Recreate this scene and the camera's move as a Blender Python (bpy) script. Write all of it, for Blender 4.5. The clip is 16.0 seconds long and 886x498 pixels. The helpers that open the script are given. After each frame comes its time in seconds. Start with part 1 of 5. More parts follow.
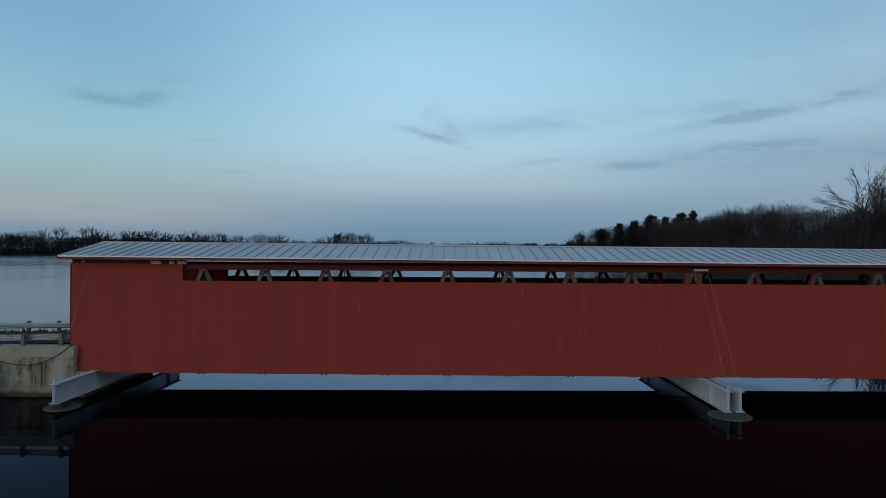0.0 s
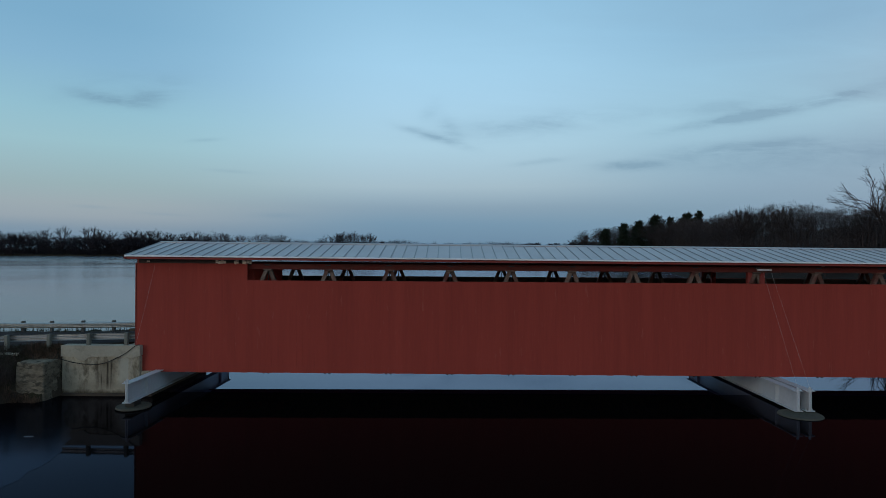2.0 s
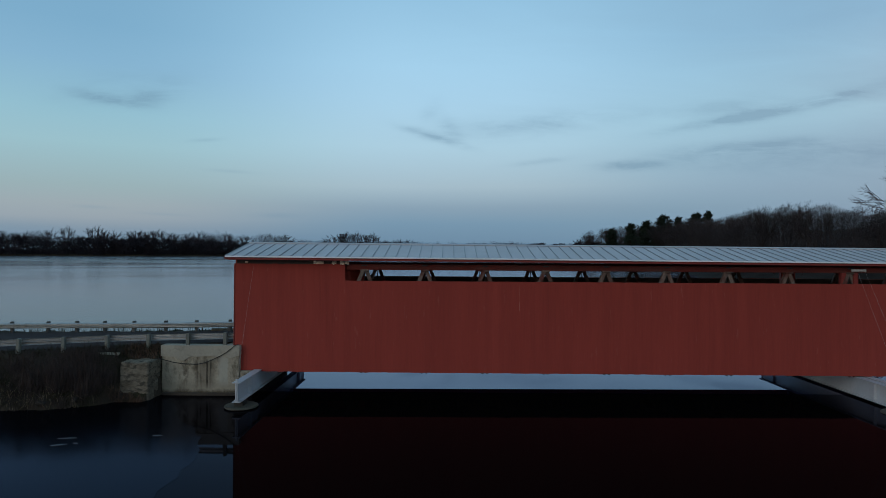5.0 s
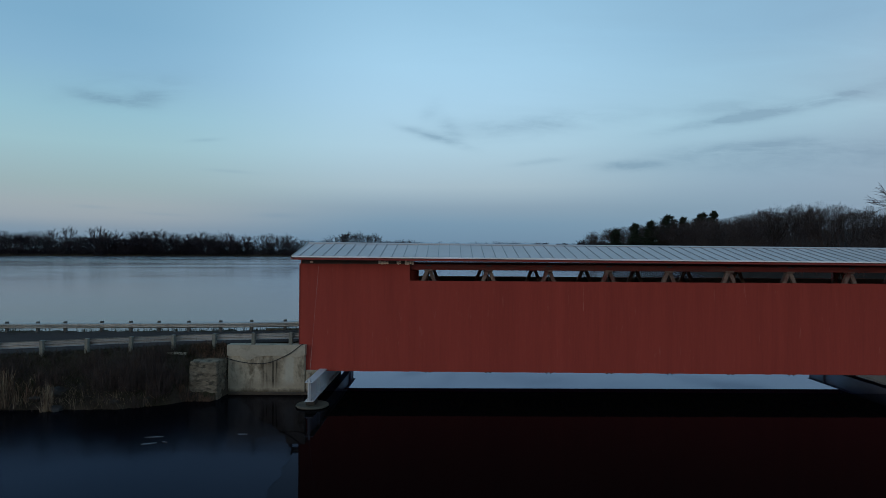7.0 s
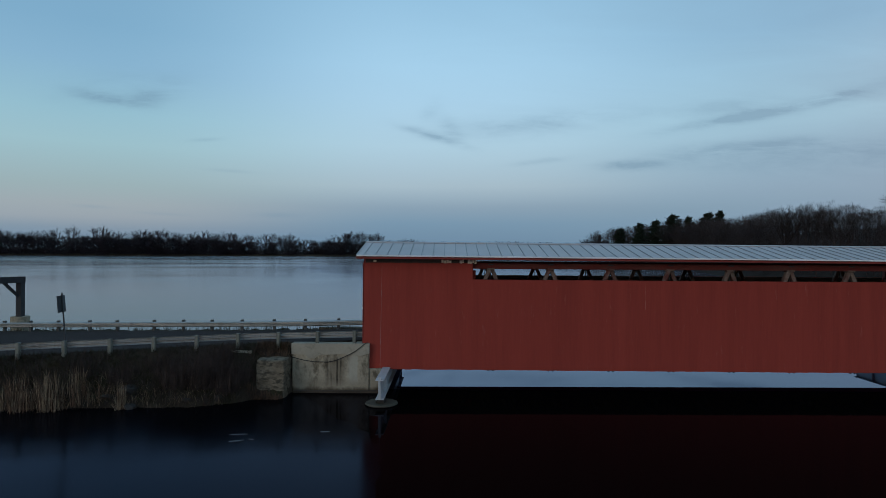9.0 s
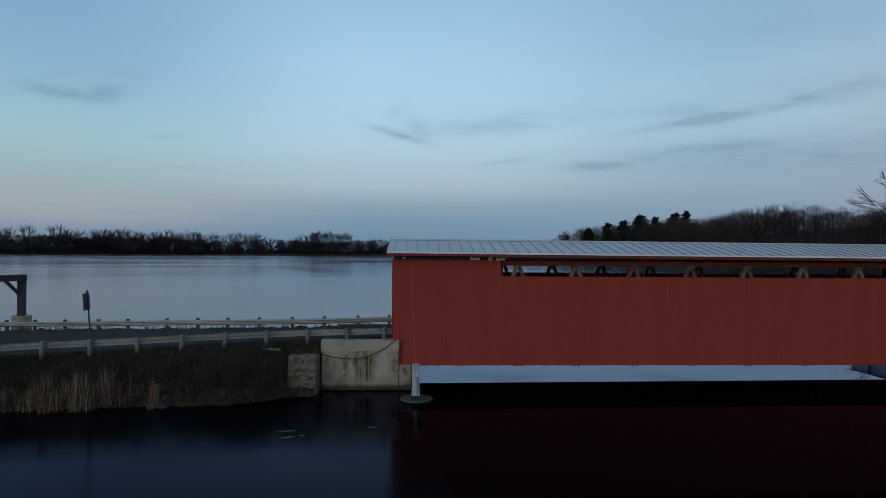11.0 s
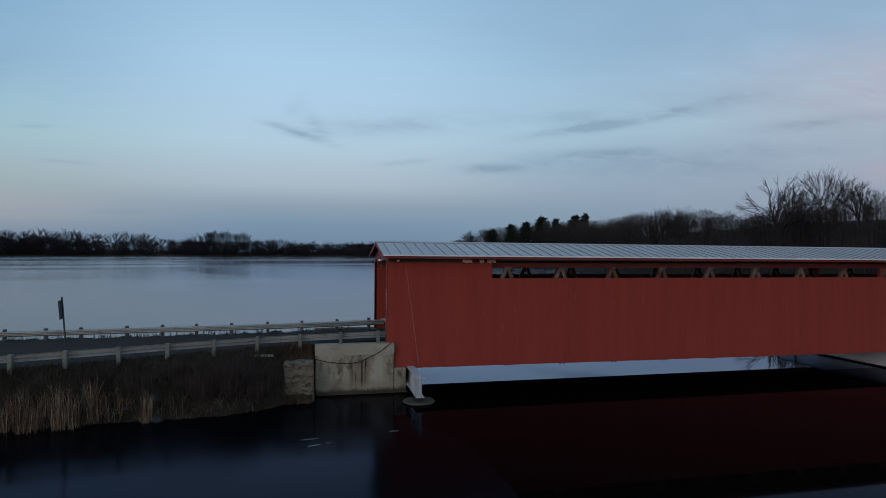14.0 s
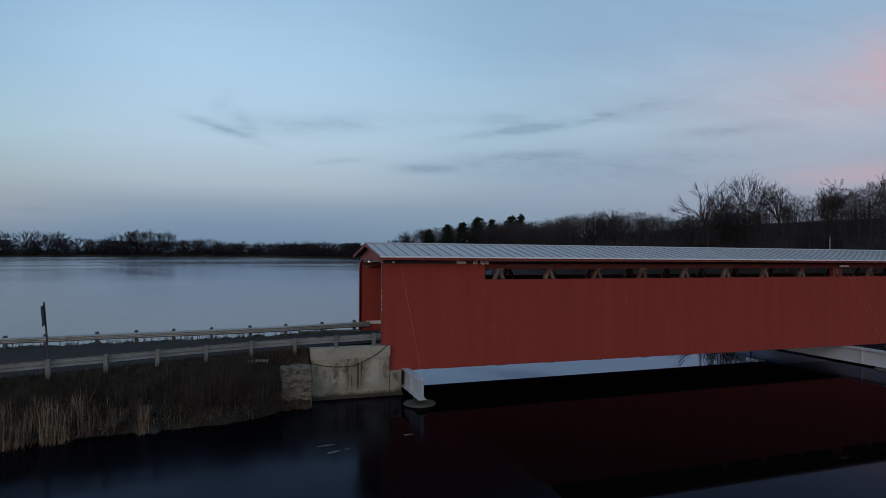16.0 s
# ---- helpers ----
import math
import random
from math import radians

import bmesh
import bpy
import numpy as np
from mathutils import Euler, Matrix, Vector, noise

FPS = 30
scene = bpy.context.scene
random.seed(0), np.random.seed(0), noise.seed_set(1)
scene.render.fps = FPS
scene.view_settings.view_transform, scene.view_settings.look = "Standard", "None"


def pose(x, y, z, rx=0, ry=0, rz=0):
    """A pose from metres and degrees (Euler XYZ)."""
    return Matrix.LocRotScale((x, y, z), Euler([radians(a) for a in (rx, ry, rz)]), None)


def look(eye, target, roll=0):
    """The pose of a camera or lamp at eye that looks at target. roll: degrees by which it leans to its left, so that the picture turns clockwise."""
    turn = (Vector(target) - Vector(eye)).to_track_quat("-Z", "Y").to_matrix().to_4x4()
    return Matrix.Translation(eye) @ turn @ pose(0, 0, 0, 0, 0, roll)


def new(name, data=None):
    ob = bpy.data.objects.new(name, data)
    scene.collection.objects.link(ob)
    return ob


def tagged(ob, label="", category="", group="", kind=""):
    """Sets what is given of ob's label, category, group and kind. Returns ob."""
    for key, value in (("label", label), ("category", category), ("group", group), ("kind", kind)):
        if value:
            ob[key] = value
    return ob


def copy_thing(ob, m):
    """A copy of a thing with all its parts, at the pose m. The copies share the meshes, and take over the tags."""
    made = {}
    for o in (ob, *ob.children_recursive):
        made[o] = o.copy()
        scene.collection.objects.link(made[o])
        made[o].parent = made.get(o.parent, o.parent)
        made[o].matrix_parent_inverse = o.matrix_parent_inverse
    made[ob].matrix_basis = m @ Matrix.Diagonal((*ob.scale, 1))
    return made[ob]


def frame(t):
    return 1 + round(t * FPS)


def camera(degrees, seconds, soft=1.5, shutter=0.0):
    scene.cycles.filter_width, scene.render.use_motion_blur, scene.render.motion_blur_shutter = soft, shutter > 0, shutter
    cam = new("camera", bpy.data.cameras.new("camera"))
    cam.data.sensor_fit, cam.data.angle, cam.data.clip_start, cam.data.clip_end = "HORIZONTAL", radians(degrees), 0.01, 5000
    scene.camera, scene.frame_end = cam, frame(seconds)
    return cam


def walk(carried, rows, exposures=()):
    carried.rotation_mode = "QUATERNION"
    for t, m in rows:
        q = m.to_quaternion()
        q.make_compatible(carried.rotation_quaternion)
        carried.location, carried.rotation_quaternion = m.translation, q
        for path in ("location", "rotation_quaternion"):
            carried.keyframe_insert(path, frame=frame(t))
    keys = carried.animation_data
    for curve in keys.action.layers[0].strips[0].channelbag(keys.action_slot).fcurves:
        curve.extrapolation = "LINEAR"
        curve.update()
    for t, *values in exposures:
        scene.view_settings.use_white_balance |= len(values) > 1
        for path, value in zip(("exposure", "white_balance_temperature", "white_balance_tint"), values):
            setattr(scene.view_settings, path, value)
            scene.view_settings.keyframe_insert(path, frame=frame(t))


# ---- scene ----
cam = camera(71.8, 16.0, soft=0.85)
PATH = [
    (0, (0.042, 1.312, 6.99), (0.024, 3.312, 6.999), 0.2),
    (0.5, (-0.735, 1.298, 6.992), (-0.753, 3.298, 7.001), 0.2),
    (1, (-1.496, 1.271, 6.987), (-1.513, 3.271, 6.997), 0.2),
    (1.5, (-2.269, 1.222, 6.979), (-2.287, 3.222, 6.988), 0.2),
    (2, (-3.051, 1.17, 6.97), (-3.069, 3.17, 6.979), 0.2),
    (2.5, (-3.826, 1.132, 6.969), (-3.844, 3.132, 6.978), 0.2),
    (3, (-4.617, 1.082, 6.973), (-4.635, 3.082, 6.982), 0.2),
    (3.5, (-5.407, 1.048, 6.981), (-5.425, 3.048, 6.991), 0.2),
    (4, (-6.18, 1.005, 6.988), (-6.199, 3.005, 6.997), 0.2),
    (6.5, (-10.1, 0.708, 6.981), (-10.118, 2.708, 6.99), 0.2),
    (7, (-10.89, 0.672, 6.983), (-10.908, 2.672, 6.992), 0.2),
    (7.5, (-11.655, 0.614, 6.981), (-11.674, 2.614, 6.99), 0.2),
    (8, (-12.425, 0.566, 6.976), (-12.443, 2.566, 6.985), 0.2),
    (8.5, (-13.202, 0.526, 6.964), (-13.22, 2.526, 6.973), 0.2),
    (9, (-13.974, 0.473, 6.941), (-13.993, 2.472, 6.949), 0.2),
    (11.5, (-17.868, 0.178, 6.8), (-17.724, 2.172, 6.807), 0.3),
    (12, (-18.66, 0.145, 6.801), (-18.456, 2.135, 6.81), 0.3),
    (12.5, (-19.429, 0.166, 6.817), (-19.169, 2.149, 6.825), 0.2),
    (13, (-20.215, 0.261, 6.843), (-19.91, 2.238, 6.852), 0.3),
    (13.5, (-20.984, 0.373, 6.872), (-20.624, 2.34, 6.882), 0.3),
    (14, (-21.733, 0.504, 6.909), (-21.321, 2.461, 6.918), 0.2),
    (14.5, (-22.48, 0.652, 6.935), (-22.004, 2.594, 6.947), 0.3),
    (15, (-23.231, 0.834, 6.948), (-22.685, 2.759, 6.959), 0.1),
    (15.5, (-23.987, 1.068, 6.961), (-23.395, 2.978, 6.971), 0.1),
    (16, (-24.757, 1.338, 6.967), (-24.132, 3.238, 6.977), 0.2),
]
# the camera's own white balance drifts from cyan towards lavender
BALANCE = [(0.0, 0.0, 6330, 5.0), (4.0, 0.0, 6345, 5.5), (8.0, 0.0, 6420, 7.0), (12.5, -0.03, 6550, 11.5), (16.0, -0.03, 6690, 15.5)]
walk(cam, [(t, look(eye, target, roll)) for t, eye, target, roll in PATH], BALANCE)

# ---------------------------------------------------------------- world
SUN_AZ, SUN_EL = 220.0, 2.0


def node_tools(tree):
    n, l = tree.nodes, tree.links

    def put(sock, v):
        if isinstance(v, bpy.types.NodeSocket):
            l.new(v, sock)
        else:
            sock.default_value = v

    def mt(op, a, b=0.0, c=0.0, clamp=False):
        m = n.new("ShaderNodeMath")
        m.operation, m.use_clamp = op, clamp
        for s, v in zip(m.inputs, (a, b, c)):
            put(s, v)
        return m.outputs[0]

    def mix(f, a, b, kind="MIX"):
        m = n.new("ShaderNodeMix")
        m.data_type, m.blend_type = "RGBA", kind
        put(m.inputs[0], f)
        for s, v in ((m.inputs[6], a), (m.inputs[7], b)):
            put(s, (*v, 1) if isinstance(v, tuple) and len(v) == 3 else v)
        return m.outputs[2]

    def ramp(f, stops):
        r = n.new("ShaderNodeValToRGB")
        e = r.color_ramp.elements
        while len(e) < len(stops):
            e.new(0.5)
        for q, (p, c) in zip(e, stops):
            q.position = p
            q.color = (*c, 1) if isinstance(c, tuple) else (c, c, c, 1)
        put(r.inputs[0], f)
        return r.outputs[0]

    def noise_tex(vec, scale, detail=3.0, rough=0.55, dist=0.0):
        t = n.new("ShaderNodeTexNoise")
        t.inputs["Scale"].default_value, t.inputs["Detail"].default_value = scale, detail
        t.inputs["Roughness"].default_value, t.inputs["Distortion"].default_value = rough, dist
        if vec is not None:
            l.new(vec, t.inputs["Vector"])
        return t.outputs["Fac"]

    def mapped(vec, scale=(1, 1, 1), rot=(0, 0, 0)):
        m = n.new("ShaderNodeMapping")
        m.inputs["Scale"].default_value, m.inputs["Rotation"].default_value = scale, rot
        l.new(vec, m.inputs["Vector"])
        return m.outputs[0]

    return n, l, put, mt, mix, ramp, noise_tex, mapped


def dusk_sky():
    w = bpy.data.worlds.new("dusk")
    scene.world = w
    w.use_nodes = True
    w.node_tree.nodes.clear()
    n, l, put, mt, mix, ramp, noise_tex, mapped = node_tools(w.node_tree)
    way = n.new("ShaderNodeTexCoord").outputs["Generated"]
    sp = n.new("ShaderNodeSeparateXYZ")
    l.new(way, sp.inputs[0])
    x, y, z = sp.outputs
    up = mt("MAXIMUM", z, 0.0)
    # clear eastern sky after sunset: the earth's shadow low down, a pale belt above it, blue overhead
    ahead = ramp(up, [(0.0, (0.150, 0.250, 0.365)), (0.045, (0.190, 0.312, 0.440)), (0.072, (0.265, 0.370, 0.478)), (0.105, (0.405, 0.525, 0.618)), (0.17, (0.455, 0.652, 0.792)),
                      (0.24, (0.430, 0.662, 0.856)), (0.29, (0.410, 0.660, 0.875)), (0.40, (0.315, 0.556, 0.778)), (1.0, (0.12, 0.26, 0.44))])
    # towards the north it turns teal, with a warm grey belt near the ground
    north = ramp(up, [(0.0, (0.155, 0.255, 0.360)), (0.022, (0.200, 0.290, 0.390)), (0.048, (0.330, 0.385, 0.445)), (0.066, (0.355, 0.415, 0.462)), (0.093, (0.345, 0.455, 0.495)),
                      (0.152, (0.355, 0.552, 0.630)), (0.195, (0.322, 0.545, 0.664)), (0.26, (0.262, 0.472, 0.664)), (0.31, (0.226, 0.432, 0.628)), (1.0, (0.12, 0.26, 0.44))])
    south_east = ramp(up, [(0.0, (0.173, 0.280, 0.390)), (0.03, (0.205, 0.325, 0.445)), (0.065, (0.232, 0.352, 0.468)), (0.093, (0.275, 0.400, 0.522)), (0.152, (0.340, 0.510, 0.642)),
                           (0.195, (0.382, 0.596, 0.738)), (0.26, (0.340, 0.558, 0.734)), (0.31, (0.288, 0.496, 0.690)), (1.0, (0.12, 0.26, 0.44))])
    # the side of the set sun is brighter and warmer near the ground
    west = ramp(up, [(0.0, (0.62, 0.42, 0.29)), (0.10, (0.54, 0.43, 0.34)), (0.25, (0.40, 0.44, 0.47)), (0.5, (0.24, 0.37, 0.50)), (1.0, (0.12, 0.26, 0.44))])

    def ease(lo, hi):
        r = n.new("ShaderNodeMapRange")
        r.interpolation_type = "SMOOTHSTEP"
        l.new(x, r.inputs["Value"])
        r.inputs["From Min"].default_value, r.inputs["From Max"].default_value = lo, hi
        return r.outputs[0]
    east = mix(ease(0.06, 0.50), mix(ease(-0.06, -0.50), ahead, north), south_east)
    back = mt("MULTIPLY_ADD", y, -0.5, 0.5, True)
    col = mix(mt("POWER", back, 2.2), east, west)
    # thin cloud, as ellipses on a plane ahead, frayed by noise
    yy = mt("MAXIMUM", y, 0.05)
    u, v = mt("DIVIDE", x, yy), mt("DIVIDE", z, yy)
    uv = n.new("ShaderNodeCombineXYZ")
    put(uv.inputs[0], u), put(uv.inputs[1], v)
    fray = noise_tex(mapped(uv.outputs[0], (7, 34, 1)), 1.0, 6.0, 0.62, 0.6)
    fray2 = noise_tex(mapped(uv.outputs[0], (26, 90, 1), (0, 0, 0.12)), 1.0, 5.0, 0.6, 0.8)
    shred = mt("MULTIPLY", mt("MULTIPLY_ADD", fray, 1.9, -0.45, True), mt("MULTIPLY_ADD", fray2, 1.0, 0.30, True))

    def wisp(u0, v0, a, b, deg):
        c, s = math.cos(radians(deg)), math.sin(radians(deg))
        du, dv = mt("SUBTRACT", u, u0), mt("SUBTRACT", v, v0)
        p = mt("DIVIDE", mt("ADD", mt("MULTIPLY", du, c), mt("MULTIPLY", dv, s)), a)
        q = mt("DIVIDE", mt("SUBTRACT", mt("MULTIPLY", dv, c), mt("MULTIPLY", du, s)), b)
        r = mt("ADD", mt("MULTIPLY", p, p), mt("MULTIPLY", q, q))
        return mt("POWER", 2.718, mt("MULTIPLY", r, -1.0))

    def total(rows):
        out = 0.0
        for k, *row in rows:
            out = mt("ADD", out, mt("MULTIPLY", wisp(*row), k))
        return out

    grey = total([(1.3, -0.565, 0.250, 0.055, 0.009, -12), (1.3, -0.485, 0.258, 0.036, 0.017, 14), (0.35, -0.53, 0.268, 0.12, 0.030, 6),
                  (1.3, -0.020, 0.186, 0.050, 0.0065, -17), (0.6, 0.005, 0.198, 0.026, 0.013, -48), (0.5, -0.03, 0.232, 0.018, 0.012, 40), (0.7, 0.19, 0.217, 0.12, 0.014, 5), (0.4, 0.10, 0.20, 0.12, 0.02, 4),
                  (1.5, 0.50, 0.226, 0.13, 0.0085, 11), (1.1, 0.60, 0.246, 0.10, 0.007, 15), (0.5, 0.45, 0.238, 0.09, 0.016, 8), (0.8, 0.72, 0.275, 0.14, 0.016, 14),
                  (1.3, 0.30, 0.142, 0.055, 0.0080, 2), (1.0, 0.44, 0.165, 0.10, 0.012, 6), (1.0, 0.56, 0.180, 0.06, 0.008, 3), (0.5, 0.52, 0.158, 0.16, 0.022, 4),
                  (0.8, 0.72, 0.150, 0.20, 0.020, 2), (0.8, 0.145, 0.147, 0.045, 0.0045, 6), (1.1, 0.95, 0.250, 0.17, 0.012, 8), (0.7, 0.82, 0.19, 0.20, 0.018, 5), (0.6, 1.1, 0.32, 0.25, 0.03, 8)])
    dash = total([(1.0, -0.283, 0.0585, 0.034, 0.0042, 0), (0.7, -0.40, 0.182, 0.026, 0.003, 3), (0.7, -0.36, 0.131, 0.035, 0.0028, -4), (0.6, -0.585, 0.072, 0.03, 0.003, -3),
                  (0.6, -0.47, 0.060, 0.04, 0.0025, -3), (0.9, -0.75, 0.040, 0.17, 0.010, -2)])
    amount = mt("ADD", mt("MULTIPLY", mt("MULTIPLY", grey, shred), 1.5), mt("MULTIPLY", dash, mt("MULTIPLY_ADD", fray, 0.9, 0.0)), 0.0, True)
    col = mix(mt("MULTIPLY", amount, 0.55), col, (0.165, 0.285, 0.410))
    pink = total([(1.1, 1.46, 0.43, 0.25, 0.10, 14), (0.9, 1.32, 0.180, 0.22, 0.026, 5), (0.35, 1.05, 0.33, 0.28, 0.09, 6)])
    col = mix(mt("MULTIPLY", mt("MULTIPLY", pink, mt("MULTIPLY_ADD", fray, 1.1, 0.25)), 0.75, 0.0, True), col, (0.70, 0.44, 0.47))
    veil = mt('MULTIPLY', mt('MULTIPLY_ADD', noise_tex(mapped(uv.outputs[0], (2.2, 11, 1), (0, 0, 0.1)), 1.0, 6.0, 0.6, 1.0), 2.2, -0.75, True), mt('MULTIPLY_ADD', u, 1.1, 0.25, True))
    col = mix(mt('MULTIPLY', veil, 0.22), col, (0.20, 0.28, 0.39))
    south = mt('MULTIPLY', mt('MULTIPLY_ADD', u, 1.0, -0.35, True), mt('MULTIPLY_ADD', v, -1.6, 1.0, True))
    col = mix(mt('MULTIPLY', south, 0.50), col, (0.42, 0.40, 0.50))
    # a share of physical sky for the low sun behind
    sky = n.new("ShaderNodeTexSky")
    sky.sky_type, sky.sun_disc = "NISHITA", False
    sky.sun_elevation, sky.sun_rotation = radians(SUN_EL), radians(SUN_AZ)
    bg = n.new("ShaderNodeBackground")
    l.new(mix(0.06, col, mix(1.0, sky.outputs[0], (0.10, 0.10, 0.10), "MULTIPLY")), bg.inputs[0])
    bg.inputs[1].default_value = 1.0
    out = n.new("ShaderNodeOutputWorld")
    l.new(bg.outputs[0], out.inputs[0])


dusk_sky()
sun = new("afterglow", bpy.data.lights.new("afterglow", "SUN"))
sun.data.energy, sun.data.angle, sun.data.color = 0.52, radians(40), (1.0, 0.90, 0.84)
sun.matrix_world = look((-34, -40, 12), (0, 0, 0))

# ---------------------------------------------------------------- materials
MATS = {}


def material(name, base, rough=0.7, metal=0.0, vary=0.25, big=0.6, fine=9.0, stretch=(1, 1, 1), bump=0.25, bump_scale=40.0,
             stain=None, stain_scale=1.2, stain_lo=0.55, stain_hi=0.7, stain_stretch=None, objvary=0.0, spec=0.5, rough_var=0.12, emit=None):
    if name in MATS:
        return MATS[name]
    m = bpy.data.materials.new(name)
    m.use_nodes = True
    m.node_tree.nodes.clear()
    n, l, put, mt, mix, ramp, noise_tex, mapped = node_tools(m.node_tree)
    b = n.new("ShaderNodeBsdfPrincipled")
    out = n.new("ShaderNodeOutputMaterial")
    l.new(b.outputs[0], out.inputs[0])
    geo = n.new("ShaderNodeNewGeometry")
    pos = mapped(geo.outputs["Position"], stretch)
    a, c = noise_tex(pos, big, 4.0), noise_tex(pos, fine, 5.0)
    fac = mt("ADD", mt("MULTIPLY", a, 0.6), mt("MULTIPLY", c, 0.4))
    lo, hi = tuple(v * (1 - vary) for v in base), tuple(min(1.0, v * (1 + vary)) for v in base)
    col = ramp(fac, [(0.30, lo), (0.70, hi)])
    if objvary:
        info = n.new("ShaderNodeObjectInfo")
        k = mt("MULTIPLY_ADD", info.outputs["Random"], 2 * objvary, 1 - objvary)
        col = mix(1.0, col, k, "MULTIPLY")
    if stain:
        sv = mapped(geo.outputs["Position"], stain_stretch or stretch)
        s = noise_tex(sv, stain_scale, 6.0, 0.6, 0.3)
        f = ramp(s, [(stain_lo, 0.0), (stain_hi, 1.0)])
        col = mix(mt("MULTIPLY", f, 0.85), col, stain)
    l.new(col, b.inputs["Base Color"])
    put(b.inputs["Roughness"], mt("MULTIPLY_ADD", c, rough_var * 2, rough - rough_var, True))
    b.inputs["Metallic"].default_value = metal
    b.inputs["Specular IOR Level"].default_value = spec
    if bump:
        bp = n.new("ShaderNodeBump")
        bp.inputs["Strength"].default_value, bp.inputs["Distance"].default_value = bump, 0.02
        l.new(noise_tex(pos, bump_scale, 4.0), bp.inputs["Height"])
        l.new(bp.outputs[0], b.inputs["Normal"])
    if emit:
        b.inputs["Emission Color"].default_value, b.inputs["Emission Strength"].default_value = (*emit[:3], 1), emit[3]
    MATS[name] = m
    return m


def water_material(name, base, rough, ripple, ior, tint, patch_size=(0.006, 0.014, 1)):
    """A dark body under a tinted surface gloss that follows Fresnel."""
    m = bpy.data.materials.new(name)
    m.use_nodes = True
    m.node_tree.nodes.clear()
    n, l, put, mt, mix, ramp, noise_tex, mapped = node_tools(m.node_tree)
    out, body, gloss, both, fres = (n.new("ShaderNode" + k) for k in ("OutputMaterial", "BsdfDiffuse", "BsdfGlossy", "MixShader", "Fresnel"))
    pos = n.new("ShaderNodeNewGeometry").outputs["Position"]
    body.inputs["Color"].default_value, gloss.inputs["Color"].default_value = (*base, 1), (*tint, 1)
    fres.inputs["IOR"].default_value = ior
    patch = noise_tex(mapped(pos, patch_size), 1.0, 5.0, 0.6, 0.5)
    put(gloss.inputs["Roughness"], ramp(patch, [(0.40, rough[0]), (0.62, rough[1])]))
    if ripple:
        bp = n.new("ShaderNodeBump")
        bp.inputs["Strength"].default_value, bp.inputs["Distance"].default_value = ripple, 0.01
        l.new(noise_tex(mapped(pos, (1.0, 0.5, 1)), 1.6, 3.0), bp.inputs["Height"])
        for node in (gloss, fres):
            l.new(bp.outputs[0], node.inputs["Normal"])
    for a, b in ((fres.outputs[0], both.inputs[0]), (body.outputs[0], both.inputs[1]), (gloss.outputs[0], both.inputs[2]), (both.outputs[0], out.inputs["Surface"])):
        l.new(a, b)
    return m


WATER = water_material("dark lake water", (0.0026, 0.0021, 0.0020), (0.03, 0.06), 0.06, 1.078, (0.68, 0.71, 0.94))
ICE = water_material("thin dark ice", (0.0022, 0.0021, 0.0026), (0.12, 0.19), 0.05, 1.104, (0.62, 0.68, 0.94), (0.16, 0.10, 1))
SHARD = material("wet pale ice", (0.065, 0.068, 0.08), 0.35, vary=0.3, big=3.0, fine=14.0, bump=0.2)
LAKE_ICE = water_material("grey lake ice", (0.048, 0.030, 0.044), (0.10, 0.15), 0.0, 1.25, (0.78, 0.82, 0.90))
OPEN_LAKE = water_material("open lake water", (0.007, 0.004, 0.014), (0.0, 0.04), 0.012, 1.34, (0.72, 0.79, 1.0))
FAR_LAKE = water_material("smooth distant ice", (0.048, 0.030, 0.046), (0.08, 0.13), 0.0, 1.25, (0.80, 0.84, 0.94))


